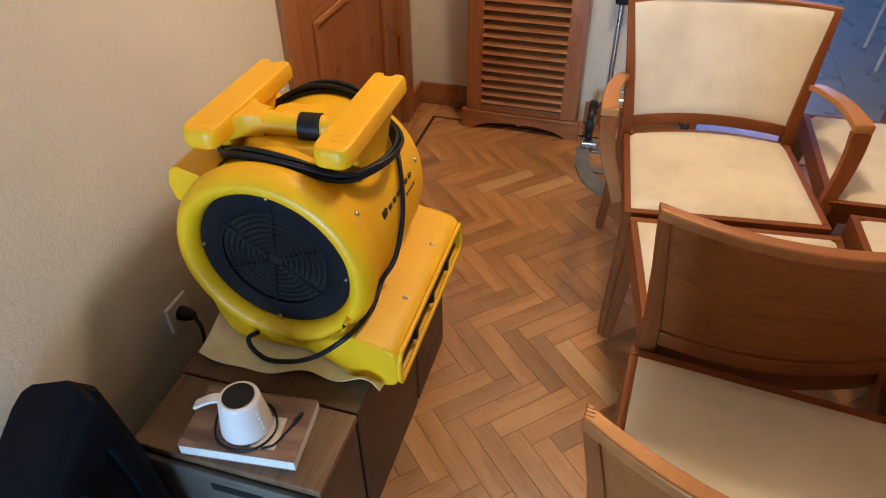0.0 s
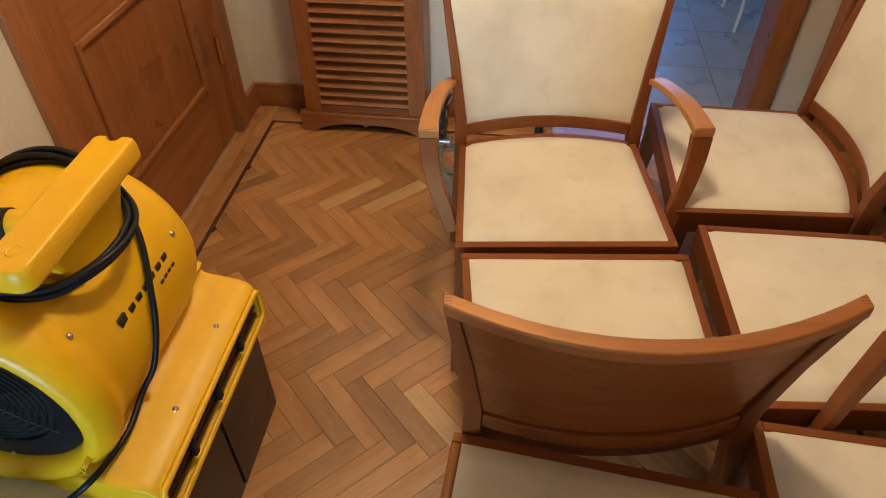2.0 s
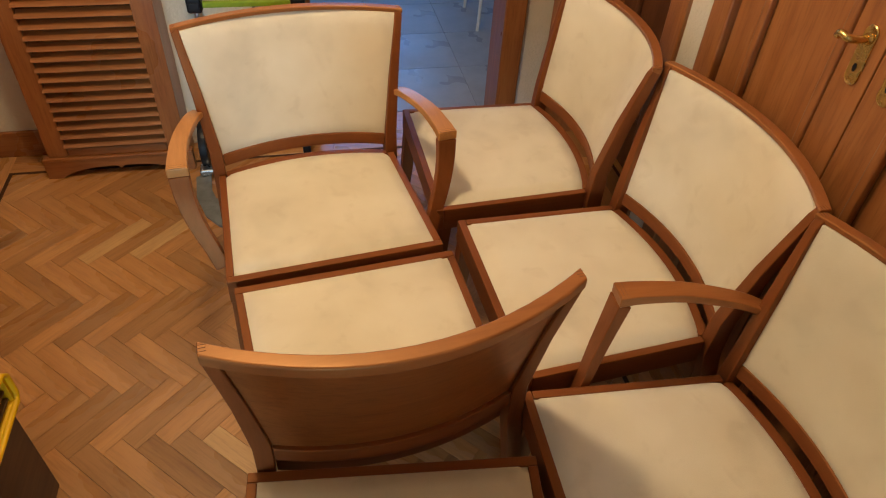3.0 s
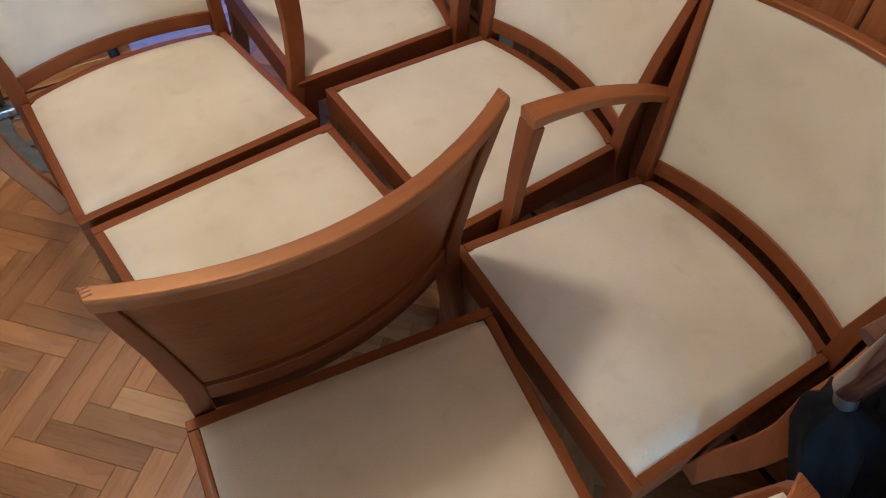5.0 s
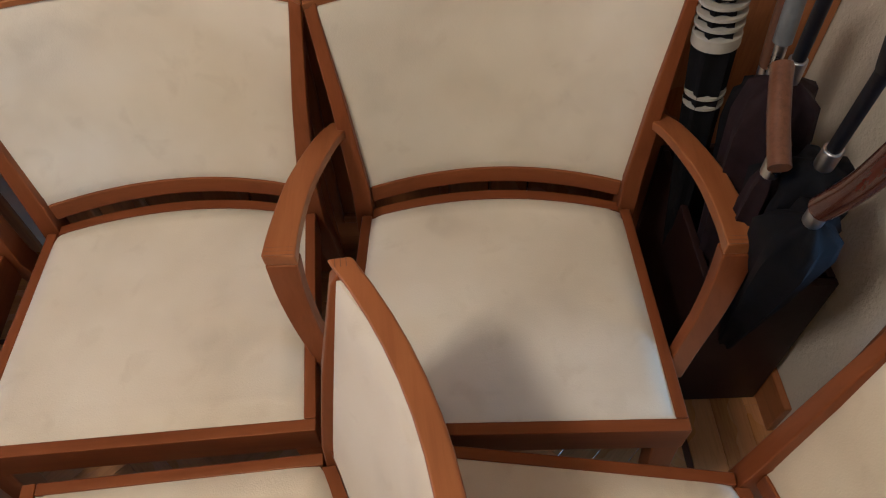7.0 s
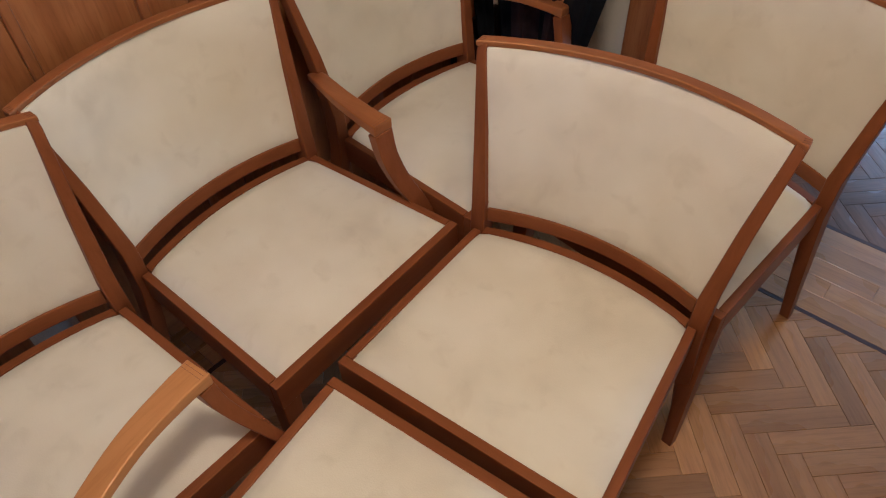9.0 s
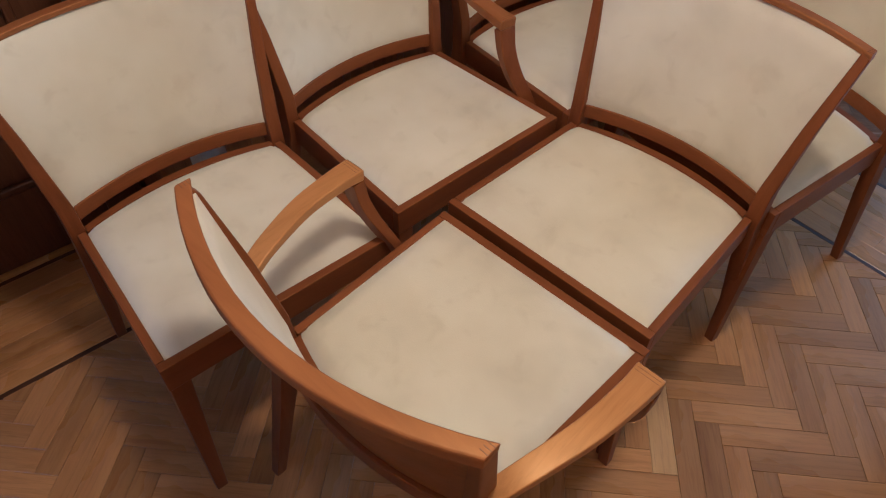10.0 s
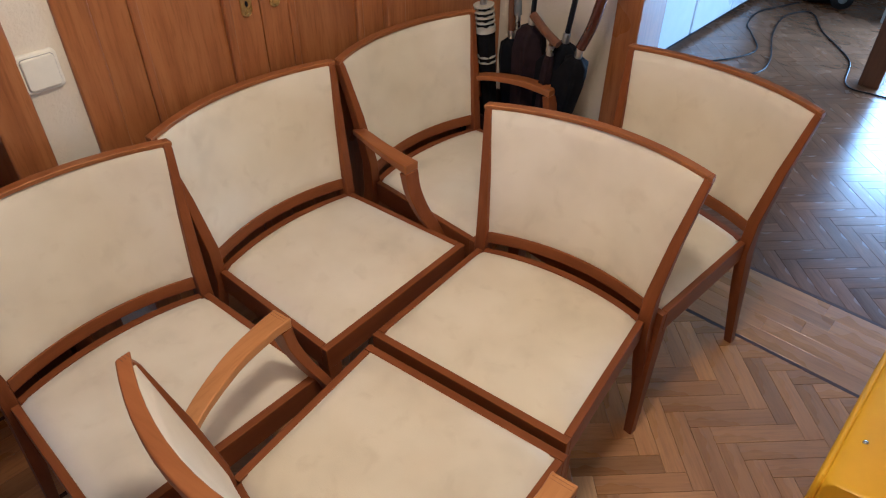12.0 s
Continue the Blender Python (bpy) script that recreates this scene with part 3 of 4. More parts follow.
def make_chair(arms, m, arm_mat=None, arm_label=""):
    c = thing("armchair" if arms else "side_chair", "cream upholstered cherry-wood armchair with bowed arms" if arms else "cream upholstered cherry-wood side chair with a curved back", "chair", m, "cream dining chairs in the hall")
    for s in (-1, 1):
        part("front_leg", upright(((s * 0.266, 0.004, 0, 0.026, 0.026), (s * 0.2445, -0.0235, 0.40, 0.043, 0.043), (s * 0.2445, -0.0235, 0.446, 0.043, 0.043))), cherry_z, c)
        part("rear_leg", upright(((s * 0.269, -0.551, 0, 0.026, 0.026), (s * 0.256, -0.490, 0.28, 0.032, 0.040), (s * 0.249, -0.462, 0.43, 0.034, 0.046), (s * 0.2485, -0.466, 0.53, 0.033, 0.040), (s * 0.2650, -0.492, 0.69, 0.026, 0.036), (s * 0.2868, -0.524, 0.846, 0.020, 0.028), (s * 0.2885, -0.529, 0.862, 0.0195, 0.018))), cherry_z, c)
        a, b = Vector((s * 0.268, -0.0205, 0)), Vector((s * 0.2525, -0.438, 0))
        w = Vector((s * 0.019, 0, 0))
        bm = rings([[p + Vector((0, 0, 0.397)), p - w + Vector((0, 0, 0.397)), p - w + Vector((0, 0, SH)), p + Vector((0, 0, SH))] for p in (a, b)])
        part("side_rail", round_edges(bm, 0.002, 1), cherry_y, c)
    part("front_rail", box(-0.268, 0.268, -0.020, 0.0, 0.397, SH, 0.002), cherry_x, c)
    n = 16
    rows = []
    for i in range(n + 1):
        s = -1 + 2 * i / n
        x, y = 0.231 * s, -0.455 - 0.040 * bow(s)
        rows.append([(x, y, 0.40), (x, y + 0.020, 0.40), (x, y + 0.020, SH - 0.002), (x, y, SH - 0.002)])
    part("rear_rail", rings(rows), cherry_x, c)

    # seat pad: domed, square in front, bowed behind
    bm = bmesh.new()
    nu, nv = 22, 20
    grid = []
    for j in range(nv + 1):
        v = j / nv
        row = []
        for i in range(nu + 1):
            u = -1 + 2 * i / nu
            depth = 0.423 + 0.038 * bow(u) - 0.006 * max(0.0, abs(u) - 0.92) / 0.08
            half = 0.254 - 0.014 * v - 0.006 * max(0.0, v - 0.94) / 0.06
            x, y = u * half, -0.0145 - v * depth
            d = min(half * (1 - abs(u)), v * depth, (1 - v) * depth)
            edge = min(1.0, d / 0.030)
            z = SH - 0.006 + 0.016 * math.sqrt(1 - (1 - edge) ** 2) + 0.010 * bow(u) * math.sin(math.pi * v) ** 0.7
            row.append(bm.verts.new((x, y, z)))
        grid.append(row)
    for j in range(nv):
        for i in range(nu):
            bm.faces.new((grid[j][i], grid[j][i + 1], grid[j + 1][i + 1], grid[j + 1][i]))
    rim = [e for e in bm.edges if e.is_boundary]
    got = bmesh.ops.extrude_edge_only(bm, edges=rim)
    for v in got["geom"]:
        if isinstance(v, bmesh.types.BMVert):
            v.co.z = SH - 0.05
    bmesh.ops.holes_fill(bm, edges=[e for e in bm.edges if e.is_boundary])
    part("seat_pad", bm, cream, c, "cream fabric seat with faint stains")

    # back
    def back(u, v, inset=0.0, front=0.0):
        half = (0.2325 - inset) + 0.0448 * v
        y = -0.466 - 0.052 * v - 0.006 * v * v - (0.045 + 0.039 * v) * bow(u)
        return (u * half, y + front, 0.517 + 0.337 * v - 0.005 * v * bow(u))

    def puffed(u, v):
        x, y, z = back(u, v)
        d = min(0.25 * (1 - abs(u)), 0.33 * v, 0.33 * (1 - v))
        k = min(1.0, d / 0.022)
        return (x, y + 0.006 + 0.008 * math.sqrt(1 - (1 - k) ** 2), z)

    pad = part("back_pad", slab(puffed, 0.007, 22, 18), cream, c, "cream fabric back pad")
    part("back_panel", slab(lambda u, v: back(u, v, front=-0.0015), 0.006, 18, 4), veneer, c, "plain brown veneer panel behind the back")
    rows = []
    for i in range(n + 1):
        s = -1 + 2 * i / n
        x, y, z = 0.298 * s, -0.532 - 0.082 * bow(s), 0.867 - 0.005 * bow(s)
        rows.append([(x, y - 0.006, z - 0.022), (x, y + 0.020, z - 0.012), (x, y + 0.022, z - 0.001), (x, y + 0.019, z), (x, y - 0.003, z), (x, y - 0.006, z - 0.003)])
    bm = rings(rows)
    top_rail = part("top_rail", eased(bm, 0.0022), crest_wood, c, "top rail, lightened in colour for the lamp's gloss")
    for s in (-1, 1):
        for k in range(3):
            y = -0.534 + 0.003 + 0.006 * k
            part("joint_line", box(s * 0.2915 - 0.006, s * 0.2915 + 0.006, y - 0.0005, y + 0.0005, 0.8662, 0.8673), joint_brown, top_rail, "fine glue line of the finger joint")
    rows = []
    for i in range(n + 1):
        s = -1 + 2 * i / n
        x, y = 0.231 * s, -0.474 - 0.045 * bow(s)
        rows.append([(x, y - 0.010, 0.480), (x, y + 0.018, 0.480), (x, y + 0.018, 0.518), (x, y - 0.010, 0.518)])
    part("back_rail", eased(rings(rows), 0.003), cherry_x, c)

    if arms:
        for s in (-1, 1):
            pts = curve_points(((s * 0.272, -0.488, 0.640), (s * 0.292, -0.43, 0.655), (s * 0.318, -0.33, 0.664), (s * 0.329, -0.24, 0.664), (s * 0.331, -0.186, 0.662)), 6)
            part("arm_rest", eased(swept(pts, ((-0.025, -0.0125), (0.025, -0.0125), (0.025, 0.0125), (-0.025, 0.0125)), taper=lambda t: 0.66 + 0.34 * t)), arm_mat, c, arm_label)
            pts = curve_points(((s * 0.331, -0.199, 0.648), (s * 0.328, -0.188, 0.585), (s * 0.314, -0.168, 0.52), (s * 0.290, -0.143, 0.455), (s * 0.275, -0.125, 0.405)), 6)
            part("arm_support", eased(swept(pts, ((-0.0245, -0.014), (0.0245, -0.014), (0.0245, 0.014), (-0.0245, 0.014)), up=(0, 1, 0), taper=lambda t: 1.0 - 0.3 * t)), cherry_z, c)
            for k in range(3):
                part("joint_line", box(s * 0.331 - 0.021, s * 0.331 + 0.021, -0.2013 + 0.007 * k, -0.2007 + 0.007 * k, 0.6740, 0.6750), joint_brown, c, "dark glue line of the finger joint")
    return c


side = make_chair(False, pose(0.011, 0.012, 0, 0, 0, 6.2))
for x, y, r in ((0.050, -0.528, -5.8), (0.330, -0.114, 93.0), (0.263, 0.468, 91.3)):
    copy_thing(side, pose(x, y, 0, 0, 0, r))
make_chair(True, pose(-0.006, 0.034, 0, 0, 0, 186.8), arm_wood, "arm rest of a lighter orange")
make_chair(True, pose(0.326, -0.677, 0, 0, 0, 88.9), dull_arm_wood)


# low cabinets along the west wall
def low_cabinet(x0, x1, y0, y1, h, label, top_mat, drawer=False):
    c = thing("low_cabinet", label, "cabinet", pose((x0 + x1) / 2, (y0 + y1) / 2, 0))
    w, d = (x1 - x0) / 2, (y1 - y0) / 2
    part("body", box(-w + 0.006, w - 0.004, -d + 0.004, d - 0.002, 0, h - 0.0205, 0.003), walnut, c)
    part("top", box(-w, w, -d, d, h - 0.02, h, 0.004), top_mat, c)
    if drawer:
        # the grey holds dust and the daylight reflected by the front
        front = part("drawer_front", box(-w + 0.012, w - 0.012, -d - 0.012, -d + 0.0035, 0.02, h - 0.024, 0.004), drawer_grey, c, "dusty grey-brown drawer front with daylight sheen in its colour")
        # thin black sheet laid on as the shade in the slot
        part("grip_slot", box(-0.03, 0.085, -d - 0.0135, -d - 0.0115, h - 0.072, h - 0.050, 0.0005), void_black, front, "grip slot, its shade drawn as a black sheet")
    return c


low_cabinet(-1.154, -0.738, -0.419, -0.172, 0.42, "dark brown wooden low cabinet under the yellow blower", walnut)
low_cabinet(-1.154, -0.738, -0.798, -0.424, 0.42, "dark brown wooden low cabinet under the yellow blower", walnut)
low_cabinet(-1.148, -0.738, -0.985, -0.802, 0.42, "brown low cabinet with a slotted drawer front", walnut_top, True)

# cloth under the blower
def cloth_point(u, v, lift):
    x = -1.150 + 0.432 * u + 0.012 * math.sin(9 * v + 1)
    y = -0.744 + 0.515 * v - (0.014 * math.sin(6.2 * u + 0.2) + 0.004 * math.sin(19 * u)) * (1 - v)
    rim = max(0.0, 1 - min(u, 1 - u, v, 1 - v) / 0.10)
    z = 0.4212 + rim * rim * 0.016 * (1 + math.sin(15 * u + 4 * v)) * (1 + math.sin(9 * v - 5 * u)) * 0.5
    return (x, y, z + lift - max(0.0, x + 0.736) * 0.25)


bm = bmesh.new()
sheets = [[[bm.verts.new(cloth_point(i / 36, j / 44, lift)) for i in range(37)] for j in range(45)] for lift in (0.0022, 0.0)]
for k, s in enumerate(sheets):
    for j in range(44):
        for i in range(36):
            q = (s[j][i], s[j][i + 1], s[j + 1][i + 1], s[j + 1][i])
            bm.faces.new(q if k == 0 else q[::-1])
top, low = sheets
edge = [(0, i) for i in range(37)] + [(j, 36) for j in range(1, 45)] + [(44, i) for i in range(35, -1, -1)] + [(j, 0) for j in range(43, 0, -1)]
for (j, i), (q, p) in zip(edge, edge[1:] + edge[:1]):
    bm.faces.new((top[j][i], low[j][i], low[q][p], top[q][p]))
cloth = link_mesh("cloth", bm, linen)
tagged(cloth, "folded cream cloth spread between cabinet and blower", "cloth")


# blower
def blower():
    base = Vector((-0.95, -0.47, 0.425))
    b = thing("air_blower", "yellow plastic radial air blower with its black cord wound on top", "blower", pose(*base))
    cx, cz = -0.949, 0.676

    def add(name, bm, mat, parent=None, label=""):
        bmesh.ops.translate(bm, verts=bm.verts, vec=-base)
        return part(name, bm, mat, parent or b, label)

    prof = [(0.166, -0.610), (0.167, -0.664), (0.170, -0.680), (0.179, -0.692), (0.192, -0.696), (0.204, -0.689), (0.214, -0.672), (0.217, -0.650), (0.213, -0.632), (0.205, -0.618), (0.203, -0.60), (0.206, -0.50), (0.206, -0.34), (0.201, -0.300), (0.190, -0.272), (0.165, -0.256), (0.05, -0.250)]
    add("drum", lathe(prof, 72, "y", (cx, 0, cz)), yellow)
    # outlet duct, its opening cut in
    outline = [(-1.09, 0.426), (-0.700, 0.426), (-0.680, 0.431), (-0.674, 0.445), (-0.674, 0.512), (-0.678, 0.526), (-0.690, 0.536), (-0.712, 0.542), (-0.745, 0.548), (-0.775, 0.554), (-0.788, 0.566), (-0.786, 0.59)]
    outline += [(cx + 0.194 * math.cos(radians(a)), cz + 0.194 * math.sin(radians(a))) for a in range(-28, -160, -7)]
    outline += [(-1.142, 0.56), (-1.128, 0.50), (-1.11, 0.45)]
    fine = []
    for p, q in zip(outline, outline[1:] + outline[:1]):
        steps = max(1, int(math.hypot(q[0] - p[0], q[1] - p[1]) / 0.025))
        fine += [(p[0] + (q[0] - p[0]) * k / steps, p[1] + (q[1] - p[1]) * k / steps) for k in range(steps)]
    ys = ((-0.719, 0.945), (-0.7165, 0.968), (-0.711, 0.986), (-0.701, 1.0), (-0.60, 1.0), (-0.48, 1.0), (-0.36, 1.0), (-0.252, 1.0), (-0.242, 0.986), (-0.236, 0.968), (-0.233, 0.945))
    mid = (-0.86, 0.50)
    rows = []
    for y, k in ys:
        row = []
        for x, z in fine:
            t = min(max((x + 0.90) / 0.15, 0.0), 1.0)
            t = t * t * (3 - 2 * t)
            near, far_ = -0.672 - 0.047 * t, -0.262 + 0.030 * t
            yy = max(near + max(0.0, 0.719 + y) * (1 if y < -0.7 else 0), y) if y < -0.48 else min(far_, y)
            row.append((mid[0] + (x - mid[0]) * k, yy, mid[1] + (z - mid[1]) * k))
        rows.append(row)
    bm = rings(rows)
    bmesh.ops.recalc_face_normals(bm, faces=bm.faces)
    bm.normal_update()
    mouth = [f for f in bm.faces if abs(f.normal.x) > 0.95 and f.calc_center_median().x > -0.69 and -0.70 < f.calc_center_median().y < -0.25]
    bmesh.ops.inset_region(bm, faces=mouth, thickness=0.006)
    bmesh.ops.translate(bm, verts=list({v for f in mouth for v in f.verts}), vec=(-0.035, 0, 0))
    duct = add("outlet_duct", bm, yellow)
    rim = [(-0.6725, y, z) for y, z in ((-0.706, 0.440), (-0.716, 0.455), (-0.716, 0.505), (-0.704, 0.522), (-0.25, 0.522), (-0.238, 0.505), (-0.238, 0.455), (-0.25, 0.440), (-0.706, 0.440))]
    add("outlet_rim", swept(rim, circle(0.0065, 10), (1, 0, 0)), yellow, duct)
    # slats coloured as yellow plastic in shade
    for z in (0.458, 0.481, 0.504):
        add("outlet_slat", box(-0.697, -0.680, -0.698, -0.256, z - 0.0025, z + 0.0025), slat_plastic, duct, "outlet slat, its shade put into the brown colour")
    for y in (-0.60, -0.48, -0.36):
        add("outlet_clip", box(-0.6795, -0.670, y - 0.007, y + 0.007, 0.463, 0.500, 0.002), black_plastic, duct, "black clip")
    # black sheet added for the shade deep in the outlet
    add("outlet_shade_sheet", box(-0.7085, -0.699, -0.708, -0.246, 0.442, 0.519), void_black, duct, "black sheet standing in for shade inside the outlet")
    # intake
    # black disc and liner added as the shade behind the grille
    add("intake_shade_disc", lathe(((0.001, -0.60), (0.161, -0.602), (0.161, -0.606), (0.001, -0.607)), 40, "y", (cx, 0, cz)), void_black)
    add("intake_shade_liner", lathe(((0.1645, -0.660), (0.1650, -0.62), (0.1645, -0.600)), 48, "y", (cx, 0, cz)), void_black)
    plate = add("intake_plate", lathe(((0.116, -0.655), (0.118, -0.664), (0.159, -0.668), (0.1658, -0.664), (0.1658, -0.655)), 64, "y", (cx, 0, cz)), black_plastic, None, "black intake ring")
    add("impeller_hub", lathe(((0.001, -0.640), (0.03, -0.638), (0.045, -0.625), (0.045, -0.608), (0.001, -0.607)), 30, "y", (cx, 0, cz)), black_plastic)
    for k in range(12):
        a = k * math.pi / 6
        bm = box(0.046, 0.150, -0.636, -0.610, -0.0015, 0.0015)
        bmesh.ops.rotate(bm, verts=bm.verts, matrix=Matrix.Rotation(-a, 3, "Y"))
        bmesh.ops.translate(bm, verts=bm.verts, vec=(cx, 0, cz))
        add("impeller_blade", bm, void_black)
    for k in range(9):
        r = 0.018 + k * 0.0122
        loop = [(cx + r * math.cos(i * math.pi / 24), -0.668, cz + r * math.sin(i * math.pi / 24)) for i in range(49)]
        add("grille_ring", swept(loop, circle(0.0016, 6), (0, 1, 0.01)), black_rubber, plate, "black wire ring")
    for k in range(6):
        a = k * math.pi / 3 + 0.4
        add("grille_spoke", tube(((cx + 0.018 * math.cos(a), -0.666, cz + 0.018 * math.sin(a)), (cx + 0.07 * math.cos(a), -0.667, cz + 0.07 * math.sin(a)), (cx + 0.13 * math.cos(a), -0.665, cz + 0.13 * math.sin(a))), 0.002, 6), black_rubber, plate)
    for k in range(4):
        a = k * math.pi / 2 - 0.08
        add("screw", lathe(((0.0001, -0.6715), (0.003, -0.671), (0.0042, -0.668), (0.0042, -0.664)), 12, "y", (cx + 0.157 * math.cos(a), 0, cz + 0.157 * math.sin(a))), steel, plate, "steel screw head")
    for p, n in (((-0.709, -0.368, 0.541), (0.18, 0, 1)), ((-0.709, -0.563, 0.541), (0.18, 0, 1)), ((-0.778, -0.615, 0.792), (0.83, 0, 0.56)), ((-0.756, -0.33, 0.748), (0.93, 0, 0.36))):
        bm = lathe(((0.0001, 0.003), (0.004, 0.0025), (0.006, 0.0), (0.006, -0.004)), 12)
        bmesh.ops.transform(bm, verts=bm.verts, matrix=Matrix.Translation(p) @ Vector(n).to_track_quat("Z", "Y").to_matrix().to_4x4())
        add("screw", bm, steel, None, "steel screw head")

    # stacking bars that serve as feet and handle
    for x0, x1 in ((-1.121, -1.046), (-0.851, -0.776)):
        xm, y0, y1 = (x0 + x1) / 2, -0.636, -0.300
        pts = []
        for px, py, r, a0 in ((x0, y0, 0.024, 180), (x1, y0, 0.024, 270)):
            ox, oy = px + (r if px == x0 else -r), py + r
            pts += [(ox + r * math.cos(radians(a0 + 18 * k)), oy + r * math.sin(radians(a0 + 18 * k))) for k in range(6)]
        pts += [(x1 - 0.010 + 0.010 * math.cos(radians(30 * k)), y1 - 0.010 + 0.010 * math.sin(radians(30 * k))) for k in range(4)]
        pts += [(xm + 0.016 * math.cos(t), y1 - 0.014 * math.sin(t)) for t in (0.0, 0.5, 1.0, 1.57, 2.14, 2.64, 3.14)]
        pts += [(x0 + 0.010 + 0.010 * math.cos(radians(90 + 30 * k)), y1 - 0.010 + 0.010 * math.sin(radians(90 + 30 * k))) for k in range(4)]
        rows = []
        for z, k in ((0.896, 0.86), (0.899, 0.95), (0.904, 1.0), (0.918, 1.0), (0.927, 0.985), (0.934, 0.945), (0.9375, 0.88), (0.9385, 0.78)):
            rows.append([(xm + (x - xm) * k, (y0 + y1) / 2 + (y - (y0 + y1) / 2) * (1 - (1 - k) * 0.26), z) for x, y in pts])
        bar = add("stacking_bar", rings(rows), orange)
        add("dimple", lathe(((0.0001, 0.9365), (0.008, 0.9375), (0.011, 0.9398), (0.013, 0.9385), (0.014, 0.935)), 20, "z", (xm, y0 + 0.045, 0)), orange, bar)
        rows = []
        for z, k in ((0.80, 0.7), (0.83, 0.8), (0.86, 0.9), (0.900, 1.1)):
            rows.append([(xm + 0.026 * a * k, -0.465 + 0.10 * c * k, z) for a, c in ((-1, -0.9), (-0.8, -1), (0.8, -1), (1, -0.9), (1, 0.9), (0.8, 1), (-0.8, 1), (-1, 0.9))])
        add("bar_foot", rings(rows), yellow, bar)
    web = [(-1.060, -0.572), (-1.048, -0.566), (-1.036, -0.553), (-1.018, -0.544), (-0.995, -0.540), (-0.995, -0.494), (-1.018, -0.489), (-1.036, -0.478), (-1.048, -0.462), (-1.060, -0.452)]
    add("handle_web", rings([[(x - (0.004 if z in (0.886, 0.930) else 0), y, z) for x, y in web] for z in (0.886, 0.892, 0.924, 0.930)]), orange)
    saddle = []
    for z, k in ((0.852, 1.0), (0.868, 0.97), (0.880, 0.90), (0.886, 0.80)):
        saddle.append([(-0.950 + 0.098 * a * k, -0.470 + 0.098 * c * k, z) for a, c in ((-1, -0.8), (-0.8, -1), (0.8, -1), (1, -0.8), (1, 0.8), (0.8, 1), (-0.8, 1), (-1, 0.8))])
    add("handle_saddle", rings(saddle), yellow)
    add("handle", tube(((-1.05, -0.522, 0.905), (-0.98, -0.515, 0.906), (-0.85, -0.502, 0.906)), 0.024, 20, 4), orange)
    add("handle_grip", tube(((-0.926, -0.5135, 0.906), (-0.905, -0.511, 0.906), (-0.884, -0.508, 0.906)), 0.028, 20, 4), black_rubber, None, "black rubber grip")
    for y in (-0.60, -0.33):
        rows = [[(x, y + sy * 0.045, z) for x, z in ((-1.08, 0.84), (-1.14, 0.856), (-1.158, 0.846), (-1.168, 0.81), (-1.16, 0.775), (-1.11, 0.76))] for sy in (-1, -0.8, 0.8, 1)]
        add("side_foot", rings(rows), orange)

    # cord, wound round the feet of the bars, its tail hanging down the front
    def over(x, y, lift):
        d = min(abs(x - cx), 0.2)
        return cz + math.sqrt(0.206 ** 2 - d * d) + lift

    for turn_ in range(4):
        loop = []
        for i in range(25):
            a = i * math.pi / 12
            ax, ay = 0.180 + 0.010 * (turn_ // 2) + 0.004 * (turn_ % 2), 0.150 + 0.011 * (turn_ // 2)
            x, y = cx + 0.012 + ax * math.cos(a), -0.465 + ay * math.sin(a)
            loop.append((x, y, max(over(x, y, 0.006), 0.842) + 0.010 * (turn_ % 2) + 0.004 * math.sin(3 * a + turn_)))
        add("cord", tube(loop, 0.0056, 8, 3, (0.02, 0.03, 1)), black_rubber, None, "black rubber cord")
    tail = ((-0.815, -0.345, 0.848), (-0.770, -0.398, 0.797), (-0.741, -0.460, 0.737), (-0.735, -0.493, 0.678), (-0.742, -0.528, 0.615), (-0.764, -0.556, 0.572), (-0.758, -0.628, 0.563), (-0.766, -0.700, 0.566), (-0.786, -0.733, 0.556), (-0.832, -0.742, 0.513), (-0.880, -0.740, 0.477), (-0.930, -0.734, 0.450), (-0.982, -0.728, 0.437), (-1.020, -0.716, 0.450), (-1.030, -0.704, 0.466), (-1.020, -0.680, 0.462))
    add("cord", tube(tail, 0.0056, 8, 5), black_rubber, None, "black rubber cord")
    # maker's mark and type, as plain bars
    spots = [(-0.544, -0.524, 0.728, 0.748)] + [(-0.512 + 0.0245 * k, -0.497 + 0.0245 * k, 0.728, 0.743) for k in range(6)] + [(-0.423 + 0.0145 * k, -0.413 + 0.0145 * k, 0.710, 0.716) for k in range(4)]
    for y0, y1, z0, z1 in spots:
        xs = cx + math.sqrt(0.206 ** 2 - ((z0 + z1) / 2 - cz) ** 2)
        add("marking", box(xs - 0.004, xs + 0.0010, y0, y1, z0, z1), print_ink, None, "dark printed bar")


blower()

# book with the wireless speaker on it
bk = thing("book", "thick paperback with a brown wood-print cover", "book", pose(-0.926, -0.896, 0.42, 0, 0, 6.5))
part("cover", box(-0.118, 0.118, -0.074, 0.074, 0.027, 0.030, 0.001), cover_print, bk)
part("cover", box(-0.118, 0.118, -0.074, 0.074, 0.0, 0.003, 0.001), cover_print, bk)
part("page_block", box(-0.1165, 0.1175, -0.0735, 0.0725, 0.0032, 0.0268), paper, bk, "white page edges")
# lighter cover square, with the white glare put into its colour
part("cover_glare", box(0.022, 0.072, -0.055, 0.02, 0.0301, 0.0306), cover_pale, bk, "pale square on the cover, brightened with painted glare")
sp = thing("speaker", "white conical speaker with a black top and a strap", "speaker", pose(-0.926, -0.905, 0.4506, 0, 0, 0))
